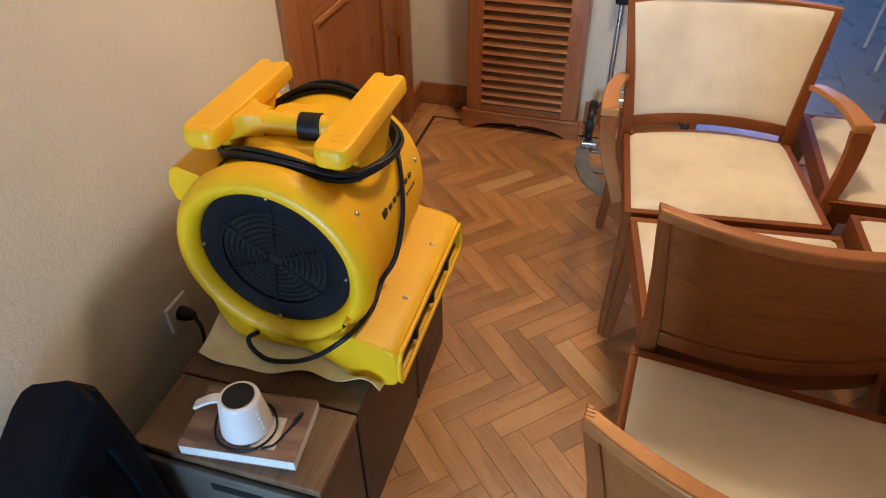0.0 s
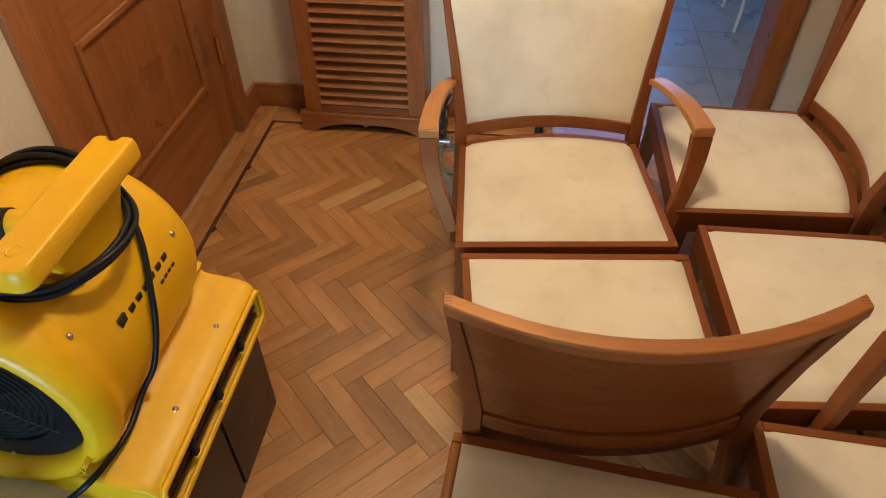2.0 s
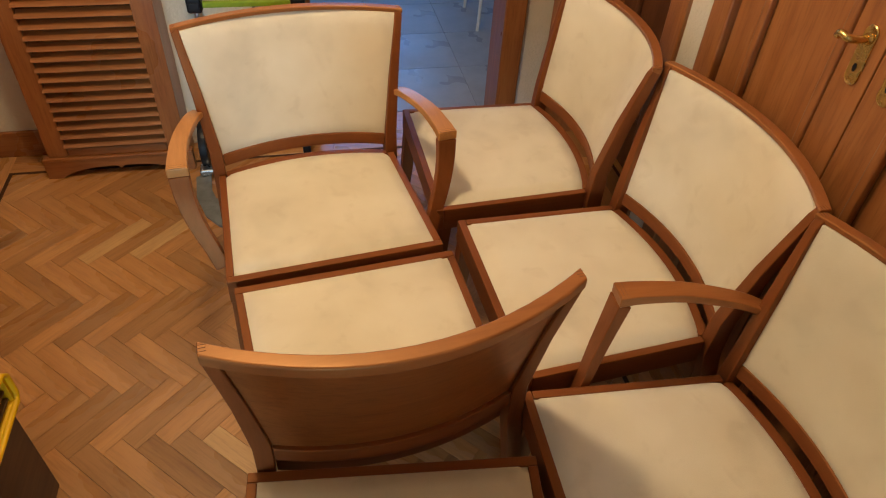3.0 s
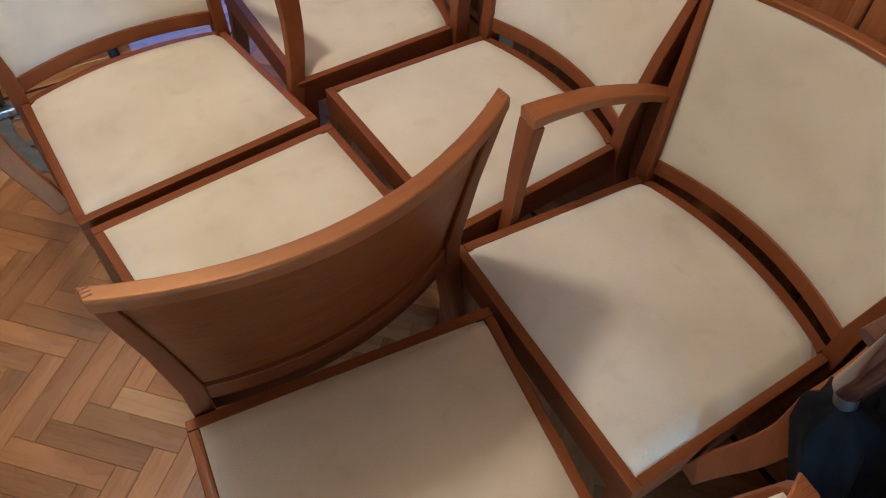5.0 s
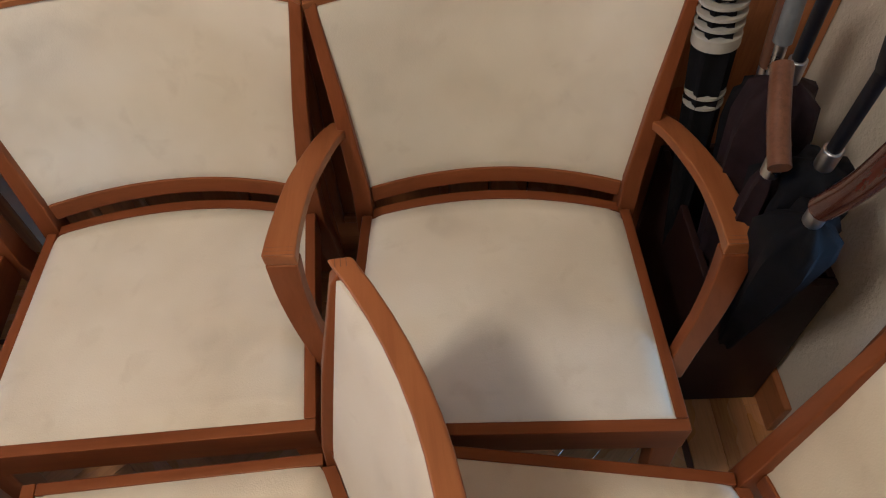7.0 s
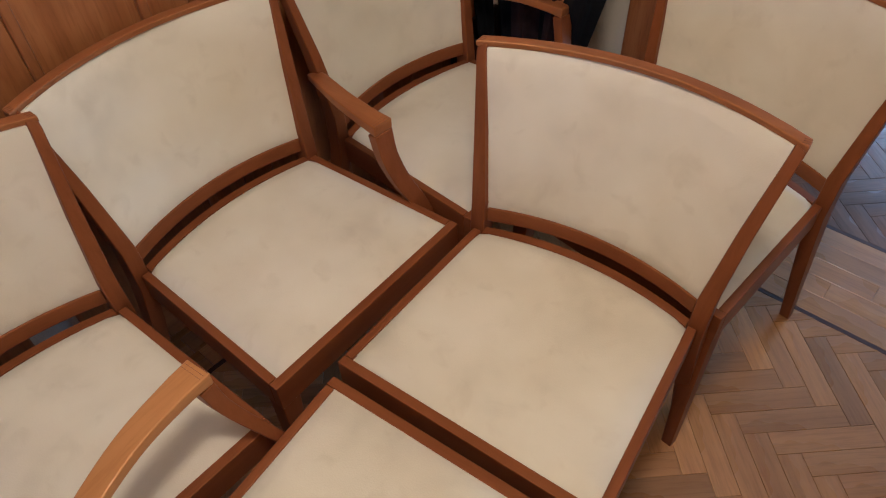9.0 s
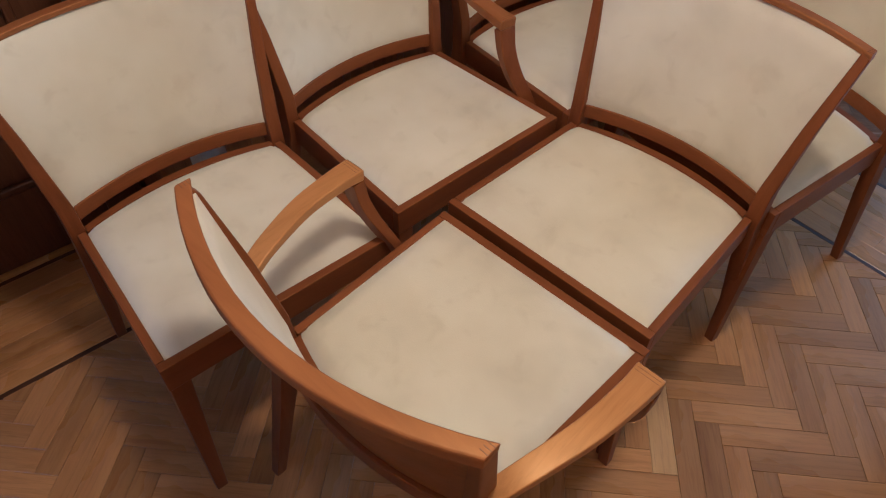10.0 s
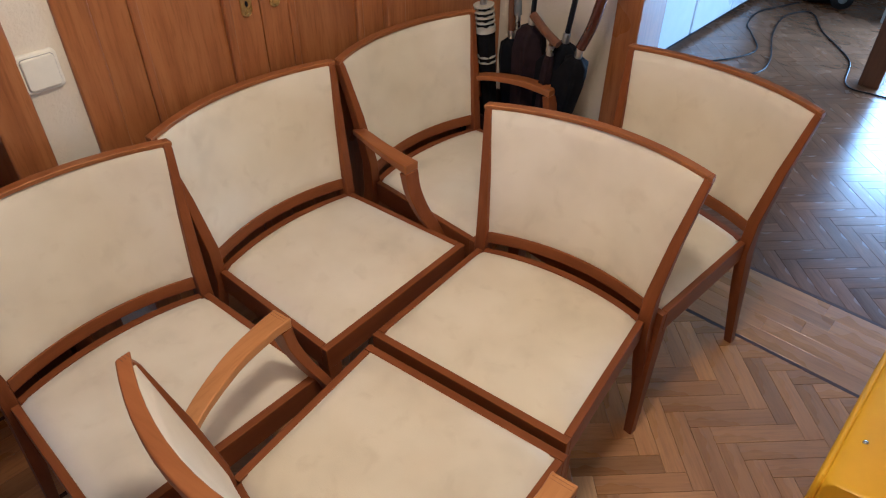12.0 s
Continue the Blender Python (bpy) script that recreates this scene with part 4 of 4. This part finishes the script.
part("body", lathe(((0.0001, 0.0), (0.046, 0.0), (0.050, 0.005), (0.049, 0.018), (0.040, 0.082), (0.0385, 0.088), (0.034, 0.0915), (0.030, 0.0905), (0.0001, 0.089)), 40), white_plastic, sp)
part("top_disc", lathe(((0.0001, 0.0897), (0.029, 0.0905), (0.0305, 0.092), (0.028, 0.0927), (0.0001, 0.093)), 36), black_plastic, sp, "glossy black top disc")
part("strap", swept(curve_points(((-0.034, -0.004, 0.078), (-0.056, -0.008, 0.073), (-0.078, -0.012, 0.060), (-0.094, -0.015, 0.049)), 5), ((-0.010, -0.003), (0.010, -0.003), (0.010, 0.003), (-0.010, 0.003))), white_plastic, sp)
for k in range(4):
    part("button", lathe(((0.0001, 0.0025), (0.003, 0.002), (0.0035, 0.0)), 10, "z"), white_plastic, sp).matrix_basis = Matrix.Translation((0.0462 - 0.0017 * k, -0.010, 0.024 + 0.013 * k)) @ Vector((0.97, -0.2, 0.14)).to_track_quat("Z", "Y").to_matrix().to_4x4()
ca = link_mesh("charging_cable", tube(((-0.978, -0.890, 0.480), (-0.984, -0.910, 0.462), (-0.965, -0.945, 0.4536), (-0.925, -0.957, 0.4536), (-0.885, -0.945, 0.4536), (-0.866, -0.915, 0.4536), (-0.868, -0.88, 0.4536), (-0.90, -0.845, 0.4536), (-0.945, -0.84, 0.4536), (-0.965, -0.87, 0.456)), 0.0022, 8, 6), black_rubber)
ca.location = (-0.001, -0.007, 0)
tagged(ca, "thin black charging cable coiled round the speaker", "cable")
plug = thing("charging_plug", "short black cable end lying on the book", "cable", pose(-0.001, -0.007, 0))
part("lead", tube(((-0.872, -0.94, 0.4536), (-0.852, -0.925, 0.4536), (-0.842, -0.89, 0.4536), (-0.836, -0.868, 0.455)), 0.0022, 8, 6), black_rubber, plug)
part("connector", tube(((-0.836, -0.868, 0.4565), (-0.833, -0.858, 0.457), (-0.830, -0.846, 0.457)), 0.0042, 8, 4), black_plastic, plug)

# black tool case in front of the cabinets
tc = thing("tool_case", "black ribbed plastic tool case leaning against the wall", "tool case", pose(-1.18, -1.20, 0))
bm = upright(((0.010, 0.0, 0, 0.27, 0.35), (0.015, 0.0, 0.04, 0.28, 0.355), (0.006, 0.0, 0.50, 0.245, 0.355), (-0.006, 0.0, 0.655, 0.205, 0.35), (-0.012, 0.0, 0.685, 0.165, 0.325)), 0.03)
for v in bm.verts:
    v.co.z -= max(0.0, v.co.z - 0.4) / 0.285 * ((0.178 - v.co.y) * 0.7 + max(0.0, 0.05 - v.co.x) * 0.45)
part("shell", bm, case_plastic, tc)
for k in range(4):
    y = -0.12 + 0.08 * k
    part("rib", swept(((0.150, y, 0.20), (0.136, y, 0.44), (0.128, y, 0.50), (0.118, y, 0.545 + 0.2 * y)), ((-0.008, -0.006), (0.008, -0.006), (0.005, 0.006), (-0.005, 0.006)), (1, 0, 0.2)), case_plastic, tc)
part("latch", box(0.122, 0.158, -0.155, -0.118, 0.30, 0.36, 0.004), case_plastic, tc)
part("rivet", lathe(((0.0001, 0.004), (0.005, 0.003), (0.006, 0)), 12, "x", (0.145, 0.165, 0.28)), steel, tc, "steel rivet")
# highlight along the worn top edge, made as a thin grey strip
part("edge_highlight", tube(((0.0985, 0.117, 0.606), (0.080, 0.070, 0.590), (0.060, 0.023, 0.572)), 0.002, 8, 4), edge_highlight_plastic, tc, "grey strip as the highlight on the worn edge")
part("handle", tube(((0.12, -0.165, 0.30), (0.165, -0.19, 0.32), (0.165, -0.19, 0.42), (0.11, -0.165, 0.44)), 0.011), case_plastic, tc)


# umbrella stand with umbrellas and sticks
us = thing("umbrella_stand", "dark brown square umbrella bin in the corner", "umbrella stand", pose(0.76, -1.155, 0))
for a in ((-0.18, -0.165, -0.115, 0.115), (0.165, 0.18, -0.115, 0.115), (-0.1649, 0.1649, -0.115, -0.10), (-0.1649, 0.1649, 0.10, 0.115)):
    part("side", box(*a, 0, 0.45, 0.003), bin_wood, us)
part("bottom", box(-0.1645, 0.1645, -0.0995, 0.0995, 0.01, 0.025), bin_wood, us)


def umbrella(foot, top, canopy_r, mat, label, shaft_mat, shaft_up=0.12, flap=0.0):
    """A rolled umbrella standing in the bin, foot to the ring of its handle."""
    f, t = Vector(foot), Vector(top)
    m = Matrix.Translation(f) @ (t - f).to_track_quat("Z", "Y").to_matrix().to_4x4()
    u = thing("umbrella", label, "umbrella", m, "umbrellas in the bin")
    n = (t - f).length
    rows = []
    for h, r in ((0.0, 0.004), (0.06, 0.006), (0.09, 0.012), (0.3, 0.5 * canopy_r), (0.62, 0.82 * canopy_r), (0.86, canopy_r), (0.93, canopy_r * 0.85), (0.96, 0.012)):
        row = []
        for i in range(24):
            a = 2 * math.pi * i / 24
            k = 1 + (0.17 if r > 0.012 else 0) * math.sin(6 * a + 2.2 * h) + (flap * (1 if i in (3, 4, 11) else 0) if 0.5 < h < 0.9 else 0)
            row.append((r * k * math.cos(a), r * k * math.sin(a), h * n))
        rows.append(row)
    part("canopy", rings(rows), mat, u)
    part("ring", lathe(((0.010, 0.955 * n), (0.0125, 0.958 * n), (0.0125, 1.0 * n), (0.010, 1.003 * n)), 16), steel, u, "metal ring")
    part("shaft", tube(((0, 0, 0.9 * n), (0, 0, n), (0, 0, n + shaft_up)), 0.009, 10, 3), shaft_mat, u)
    return u, m


# black umbrella with white stripes
u, m = umbrella((0.768, -1.08, 0.03), (0.823, -1.01, 0.917), 0.031, nylon, "rolled black umbrella with white stripes", black_plastic)
for h, r in ((0.655, 0.0285), (0.675, 0.029), (0.80, 0.033), (0.818, 0.033), (0.836, 0.0325), (0.854, 0.032)):
    part("stripe", lathe(((r, h - 0.003), (r + 0.004, h - 0.0025), (r + 0.004, h + 0.0025), (r, h + 0.003)), 24), nylon_white, u, "white stripe")
part("band", lathe(((0.032, 0.762), (0.037, 0.764), (0.037, 0.783), (0.032, 0.786)), 24), nylon_white, u, "white closing band")
# lacquered crook
u, m = umbrella((0.66, -1.18, 0.03), (0.435, -1.028, 0.83), 0.045, nylon, "rolled black umbrella with a dark red lacquered crook", red_lacquer, 0.02, 0.35)
inv = m.inverted()
crook = [inv @ Vector(p) for p in ((0.435, -1.028, 0.83), (0.410, -1.035, 0.90), (0.392, -1.042, 0.99), (0.384, -1.062, 1.075), (0.388, -1.105, 1.118), (0.400, -1.160, 1.105), (0.412, -1.190, 1.05), (0.416, -1.196, 0.99))]
part("crook", tube(crook, 0.0165, 14, 6, (1, 0.2, 0.1)), red_lacquer, u, "glossy dark red crook")
# plain black umbrella with a black handle
u, m = umbrella((0.68, -1.17, 0.03), (0.510, -1.062, 0.85), 0.050, nylon, "rolled black umbrella with a straight black handle", black_plastic, 0.16, 0.6)
part("knob", lathe(((0.0001, 1.06), (0.014, 1.055), (0.017, 1.03), (0.012, 1.0), (0.010, 0.99)), 16), black_plastic, u)
# plum umbrella with a brown cross handle
u, m = umbrella((0.72, -1.12, 0.03), (0.645, -1.055, 0.88), 0.052, nylon_plum, "rolled dark plum umbrella with a black grip", black_plastic, 0.14)
u, m = umbrella((0.66, -1.10, 0.03), (0.535, -1.015, 0.815), 0.020, nylon_plum, "slim dark umbrella with a brown wooden cross handle", stick_wood, 0.03)
inv = m.inverted()
part("cross_handle", tube([inv @ Vector(p) for p in ((0.622, -1.022, 0.892), (0.575, -1.012, 0.866), (0.540, -1.006, 0.848), (0.500, -1.000, 0.832))], 0.014, 14, 5), stick_wood, u, "brown wooden handle")
# small black umbrella with a brown handle
u, m = umbrella((0.77, -1.17, 0.03), (0.742, -1.075, 0.80), 0.042, nylon, "rolled black umbrella with a brown wooden handle", stick_wood, 0.02)
part("grip", tube(((0, 0, 0.775), (0, 0, 0.85), (0.004, 0, 0.96)), 0.013, 14, 4), stick_wood, u, "brown wooden grip")
# steel walking stick
ws = thing("walking_stick", "silver metal walking stick with a grey grip", "walking stick", pose(0, 0, 0))
part("shaft", tube(((0.70, -1.13, 0.03), (0.706, -1.095, 0.5), (0.713, -1.062, 0.89)), 0.0085, 14, 5), steel, ws)
part("grip", tube(((0.712, -1.064, 0.86), (0.714, -1.060, 0.92), (0.718, -1.055, 1.00)), 0.013, 14, 5), grey_steel, ws, "grey grip")


# folding hand truck against the north wall
ht = thing("hand_truck", "folded aluminium hand truck with a green strap", "hand truck", pose(-0.225, 1.29, 0))
for x in (-0.18, 0.18):
    part("tube", tube(((x, 0.0, 0.10), (x, 0.01, 0.45), (x, 0.03, 0.98)), 0.0105, 12, 5), steel, ht)
    part("bracket", box(x - 0.026, x + 0.026, -0.028, 0.028, 0.585, 0.70, 0.008), black_plastic, ht, "black plastic bracket")
    part("clip", box(x - 0.018, x + 0.018, -0.034, -0.0285, 0.60, 0.625, 0.003), black_plastic, ht)
part("strap_bar", box(-0.153, 0.153, -0.016, 0.008, 0.600, 0.620, 0.004), green, ht, "bright green bar")
part("centre_tube", tube(((0.02, 0.018, 0.12), (0.02, 0.022, 0.45), (0.02, 0.03, 0.95)), 0.006, 10, 4), grey_steel, ht)
part("cross_tube", tube(((-0.18, 0.0, 0.16), (0.0, 0.0, 0.16), (0.18, 0.0, 0.16)), 0.0105, 12, 4), steel, ht)
for x in (-0.232, 0.16):
    w = part("wheel", lathe(((0.012, -0.014), (0.07, -0.016), (0.088, -0.014), (0.092, 0.0), (0.088, 0.014), (0.07, 0.016), (0.012, 0.014)), 36, "x", (x, -0.09, 0.092)), black_rubber, ht, "black rubber wheel")
    part("hub", lathe(((0.0001, -0.02), (0.022, -0.019), (0.022, 0.019), (0.0001, 0.02)), 20, "x", (x, -0.09, 0.092)), grey_steel, w)
part("lever", tube(((-0.215, -0.09, 0.14), (-0.19, -0.10, 0.19), (-0.15, -0.11, 0.235), (-0.11, -0.11, 0.26)), 0.008, 10, 4), steel, ht)
part("axle_clamp", box(-0.255, -0.185, -0.205, -0.155, 0.012, 0.040, 0.005), steel, ht, "bright steel clamp")
edge_line = [(-0.273, -0.199), (-0.262, -0.331), (-0.222, -0.448), (-0.174, -0.508), (-0.125, -0.536), (0.125, -0.536), (0.174, -0.508), (0.222, -0.448), (0.262, -0.331), (0.273, -0.199)]
bm = rings([[(x, y, 0.001), (x, y, 0.010), (x * 0.80, y * 0.86 - 0.004, 0.010), (x * 0.80, y * 0.86 - 0.004, 0.001)] for x, y in edge_line])
toe = part("toe_plate", bm, grey_steel, ht, "grey steel toe plate bent to an arc")
for y0, y1 in ((-0.215, -0.175), (-0.375, -0.345)):
    part("toe_bar", box(-0.205, 0.205, y0, y1, 0.0015, 0.0095, 0.002), grey_steel, toe)

# stool in the tiled room
st = thing("stool", "stool with thin white metal legs on the tiles", "stool", pose(1.08, 2.47, 0))
for x, y in ((-0.16, -0.16), (-0.16, 0.17), (0.17, -0.16), (0.17, 0.17)):
    part("leg", tube(((x, y, 0.0), (x * 0.9, y * 0.9, 0.3), (x * 0.78, y * 0.78, 0.62)), 0.009, 10, 3), white_lacquer, st)
part("seat", box(-0.17, 0.17, -0.17, 0.17, 0.618, 0.65, 0.012), white_lacquer, st)

# parquet room: white sideboard, cleaner and cables
sb = thing("sideboard", "long white lacquered sideboard with plain doors", "sideboard", pose(1.28, -4.0, 0))
part("plinth", box(-0.19, 0.2, -1.15, 1.15, 0, 0.045), black_plastic, sb, "dark plinth")
part("carcass", box(-0.205, 0.22, -1.2, 1.2, 0.0455, 0.82, 0.003), white_lacquer, sb)
for y in (-1.2, -0.6, 0.0, 0.62):
    part("door", box(-0.228, -0.2075, y + 0.003, y + 0.595, 0.047, 0.815, 0.003), white_lacquer, sb)
part("top", box(-0.235, 0.22, -1.205, 1.205, 0.8205, 0.845, 0.004), white_lacquer, sb)
vc = thing("vacuum_cleaner", "black canister vacuum cleaner on the parquet", "vacuum cleaner", pose(0.70, -4.78, 0, 0, 0, 25))
part("body", upright(((0, 0, 0.025, 0.30, 0.22), (0, 0, 0.06, 0.36, 0.27), (0, 0, 0.16, 0.36, 0.27), (0.02, 0, 0.22, 0.28, 0.2), (0.02, 0, 0.235, 0.2, 0.14)), 0.03), black_plastic, vc)
for y in (-0.15, 0.15):
    w = part("wheel", lathe(((0.01, -0.02), (0.06, -0.018), (0.075, -0.01), (0.075, 0.01), (0.06, 0.018), (0.01, 0.02)), 30, "y", (-0.10, y, 0.075)), black_rubber, vc)
    part("hub", lathe(((0.0001, -0.024), (0.03, -0.023), (0.03, 0.023), (0.0001, 0.024)), 20, "y", (-0.10, y, 0.075)), grey_steel, w)
part("plate", box(0.181, 0.184, -0.05, 0.05, 0.09, 0.13, 0.001), grey_steel, vc, "grey plate")


def floor_cable(points, label):
    ob = link_mesh("cable", tube([(x, y, 0.0045) for x, y in points], 0.0045, 8, 6), black_rubber)
    tagged(ob, label, "cable", "cables on the parquet")


floor_cable(((0.97, -3.05), (0.78, -3.23), (0.67, -3.53), (0.8, -3.79), (0.9, -3.95), (0.94, -4.21), (0.88, -4.42), (0.80, -4.62)), "black cable winding over the parquet")
floor_cable(((0.75, -2.95), (0.54, -3.2), (0.55, -3.46), (0.7, -3.88), (0.77, -4.28), (0.66, -4.47), (0.48, -4.16), (0.33, -3.97), (0.18, -3.75), (0.09, -3.40), (-0.09, -3.38), (-0.5, -3.42)), "black cable looping past the door post")


# parquet: herringbone fields, dark inlay lines, straight border planks
PW, PL = 0.0585, 0.265
FULL = {}


def plank_mesh(poly, z0, z1, mat):
    key = tuple((round(a, 4), round(b, 4)) for a, b in poly) + (mat.name,)
    if key not in FULL:
        g = 0.00035
        cx, cy = sum(p[0] for p in poly) / len(poly), sum(p[1] for p in poly) / len(poly)
        inner = [(x + (cx - x) / max(abs(cx - x), 0.001) * g, y + (cy - y) / max(abs(cy - y), 0.001) * g) for x, y in poly]
        top = [(x + (cx - x) / max(abs(cx - x), 0.001) * 0.0007, y + (cy - y) / max(abs(cy - y), 0.001) * 0.0007) for x, y in inner]
        n = len(poly)
        verts = [(x, y, z0) for x, y in inner] + [(x, y, z1 - 0.0006) for x, y in inner] + [(x, y, z1) for x, y in top]
        faces = [tuple(range(2 * n, 3 * n))]
        for k in (0, n):
            for i in range(n):
                j = (i + 1) % n
                faces.append((k + i, k + j, k + n + j, k + n + i))
        me = bpy.data.meshes.new("plank")
        me.from_pydata(verts, [], faces)
        me.materials.append(mat)
        FULL[key] = me
    return FULL[key]


def herringbone(x0, x1, y0, y1, ox, oy):
    """Planks as (place, turn, outline in the plank's own axes) that fill a rectangle."""
    out = []
    du, dv = Vector((1, -1)).normalized(), Vector((1, 1)).normalized()
    span = int((abs(x1 - x0) + abs(y1 - y0)) / PW) + 12
    for a in range(-span, span):
        for b in range(-30, 31):
            for kind in (0, 1):
                u, v = a * PW + b * PL, a * PW - b * PL
                if kind == 0:
                    u, v, turn = u + PL / 2, v + PW / 2, -45
                else:
                    u, v, turn = u + PL + PW / 2, v + PW - PL / 2, 45
                c = Vector((ox, oy)) + du * u + dv * v
                if not (x0 - 0.2 < c.x < x1 + 0.2 and y0 - 0.2 < c.y < y1 + 0.2):
                    continue
                ca, sa = math.cos(radians(turn)), math.sin(radians(turn))
                quad = [(-PL / 2, -PW / 2), (PL / 2, -PW / 2), (PL / 2, PW / 2), (-PL / 2, PW / 2)]
                world_quad = [(c.x + ca * p - sa * q, c.y + sa * p + ca * q) for p, q in quad]
                cut = clip_convex(world_quad, x0, x1, y0, y1)
                if len(cut) < 3:
                    continue
                own = [((p - c.x) * ca + (q - c.y) * sa, -(p - c.x) * sa + (q - c.y) * ca) for p, q in cut]
                area = abs(sum(p[0] * q[1] - q[0] * p[1] for p, q in zip(own, own[1:] + own[:1]))) / 2
                if area > 0.0003:
                    out.append((c, turn, own))
    return out


rng = random.Random(5)
hall_floor = tagged(new("parquet_floor"), "worn oak herringbone parquet with a dark inlay line", "parquet", kind="structure")
# single planks that stand out, by their middle and turn
ODD = ((-0.735, 0.770, 45, oak_pale), (-0.568, 0.770, 45, oak_pale), (-0.310, -0.200, -45, oak_pale), (-0.455, -0.198, -45, oak_brown))
for c, turn, own in herringbone(-1.187, 0.797, -1.082, 1.207, -0.4887, -0.4796):
    mat = oak
    for x, y, way, odd in ODD:
        if way == turn and math.hypot(c.x - x, c.y - y) < 0.041:
            mat = odd
    ob = new("plank", plank_mesh(own, -0.011, 0.0, mat))
    ob.parent = hall_floor
    ob.matrix_basis = pose(c.x, c.y, rng.uniform(-0.0004, 0.0), rng.uniform(-0.1, 0.1), 0, turn)


border = tagged(new("parquet_border"), "straight oak border planks along the walls and thresholds", "parquet", kind="structure")


def strip_planks(x0, x1, y0, y1, rows, length, mat):
    along_y = (y1 - y0) > (x1 - x0)
    for k in range(rows):
        if along_y:
            a0, a1, b0, b1 = y0, y1, x0 + (x1 - x0) * k / rows, x0 + (x1 - x0) * (k + 1) / rows
        else:
            a0, a1, b0, b1 = x0, x1, y0 + (y1 - y0) * k / rows, y0 + (y1 - y0) * (k + 1) / rows
        p = a0 - rng.uniform(0, length * 0.9)
        while p < a1:
            q = p + length
            s, e = max(p, a0), min(q, a1)
            if e - s > 0.02:
                h, w = (e - s) / 2, (b1 - b0) / 2
                ob = new("plank", plank_mesh([(-h, -w), (h, -w), (h, w), (-h, w)], -0.011, 0.0, mat))
                ob.parent = border
                mid, off = (s + e) / 2, (b0 + b1) / 2
                ob.matrix_basis = pose(off, mid, 0, 0, 0, 90) if along_y else pose(mid, off, 0)
            p = q


inlay = ((-1.202, -1.187, -1.097, 1.222), (0.797, 0.812, -1.097, 1.222), (-1.187, 0.797, 1.207, 1.222), (-1.187, 0.797, -1.097, -1.082), (-1.31, 2.2, -1.477, -1.462), (1.182, 1.197, 0.40, 1.30))
for x0, x1, y0, y1 in inlay:
    h, w, turn = ((x1 - x0) / 2, (y1 - y0) / 2, 0) if x1 - x0 > y1 - y0 else ((y1 - y0) / 2, (x1 - x0) / 2, 90)
    ob = new("inlay_strip", plank_mesh([(-h, -w), (h, -w), (h, w), (-h, w)], -0.011, -0.0002, wenge))
    ob.parent = border
    ob["label"] = "dark inlay strip"
    ob.matrix_basis = pose((x0 + x1) / 2, (y0 + y1) / 2, 0, 0, 0, turn)
strip_planks(-1.31, -1.202, -1.46, 1.35, 2, 0.62, oak)
strip_planks(-1.202, 0.812, 1.222, 1.35, 2, 0.55, oak)
strip_planks(0.812, 1.182, -1.10, 1.35, 5, 0.50, oak)
strip_planks(-1.202, 0.812, -1.462, -1.097, 5, 0.50, oak)
strip_planks(1.197, 1.40, 0.40, 1.30, 3, 0.45, oak)
strip_planks(0.0, 0.76, 1.35, 1.50, 2, 0.5, oak)

# parquet room to the south: past the threshold
south_floor = tagged(new("south_parquet"), "polished oak herringbone parquet past the threshold", "parquet", kind="structure")
verts, faces = [], []
far_planks = bpy.data.meshes.new("far_parquet")
for c, turn, own in herringbone(-2.1, 2.3, -6.0, -1.477, 0.03, -2.2):
    m = pose(c.x, c.y, rng.uniform(-0.0006, 0), 0, 0, turn)
    if c.y > -3.25 and -1.05 < c.x < 0.98:
        ob = new("plank", plank_mesh(own, -0.011, 0.0, oak_south))
        ob.parent = south_floor
        ob.matrix_basis = m
        continue
    gx, gy = sum(p[0] for p in own) / len(own), sum(p[1] for p in own) / len(own)
    base = len(verts)
    own = [(gx + (p - gx) * 0.994, gy + (q - gy) * 0.978) for p, q in own]
    verts += [tuple(m @ Vector((p, q, 0.0))) for p, q in own] + [tuple(m @ Vector((p, q, -0.011))) for p, q in own]
    n = len(own)
    faces.append(tuple(range(base, base + n)))
    for i in range(n):
        j = (i + 1) % n
        faces.append((base + i, base + n + i, base + n + j, base + j))
far_planks.from_pydata(verts, [], faces)
far_planks.materials.append(oak_far)
tagged(new("far_parquet", far_planks), "polished oak herringbone parquet shining with daylight", "parquet", kind="stuff")

# tiled room to the north
tiled = tagged(new("tiled_floor"), "grey square floor tiles with thin joints", "tile floor", kind="structure")
setting("tile_bed", box(-1.3, 2.4, 1.502, 4.4, -0.011, -0.003), grout, "grey tile grout", "floor")
TS = 0.40
tile_me = box(-TS / 2 + 0.0015, TS / 2 - 0.0015, -TS / 2 + 0.0015, TS / 2 - 0.0015, -0.0025, 0.0)
shared = bpy.data.meshes.new("tile")
tile_me.to_mesh(shared)
tile_me.free()
shared.materials.append(tile)
for i in range(6):
    for j in range(7):
        ob = new("tile", shared)
        ob.parent = tiled
        ob.matrix_basis = pose(-0.62 + TS * i + 0.35, 1.705 + TS * j, 0)
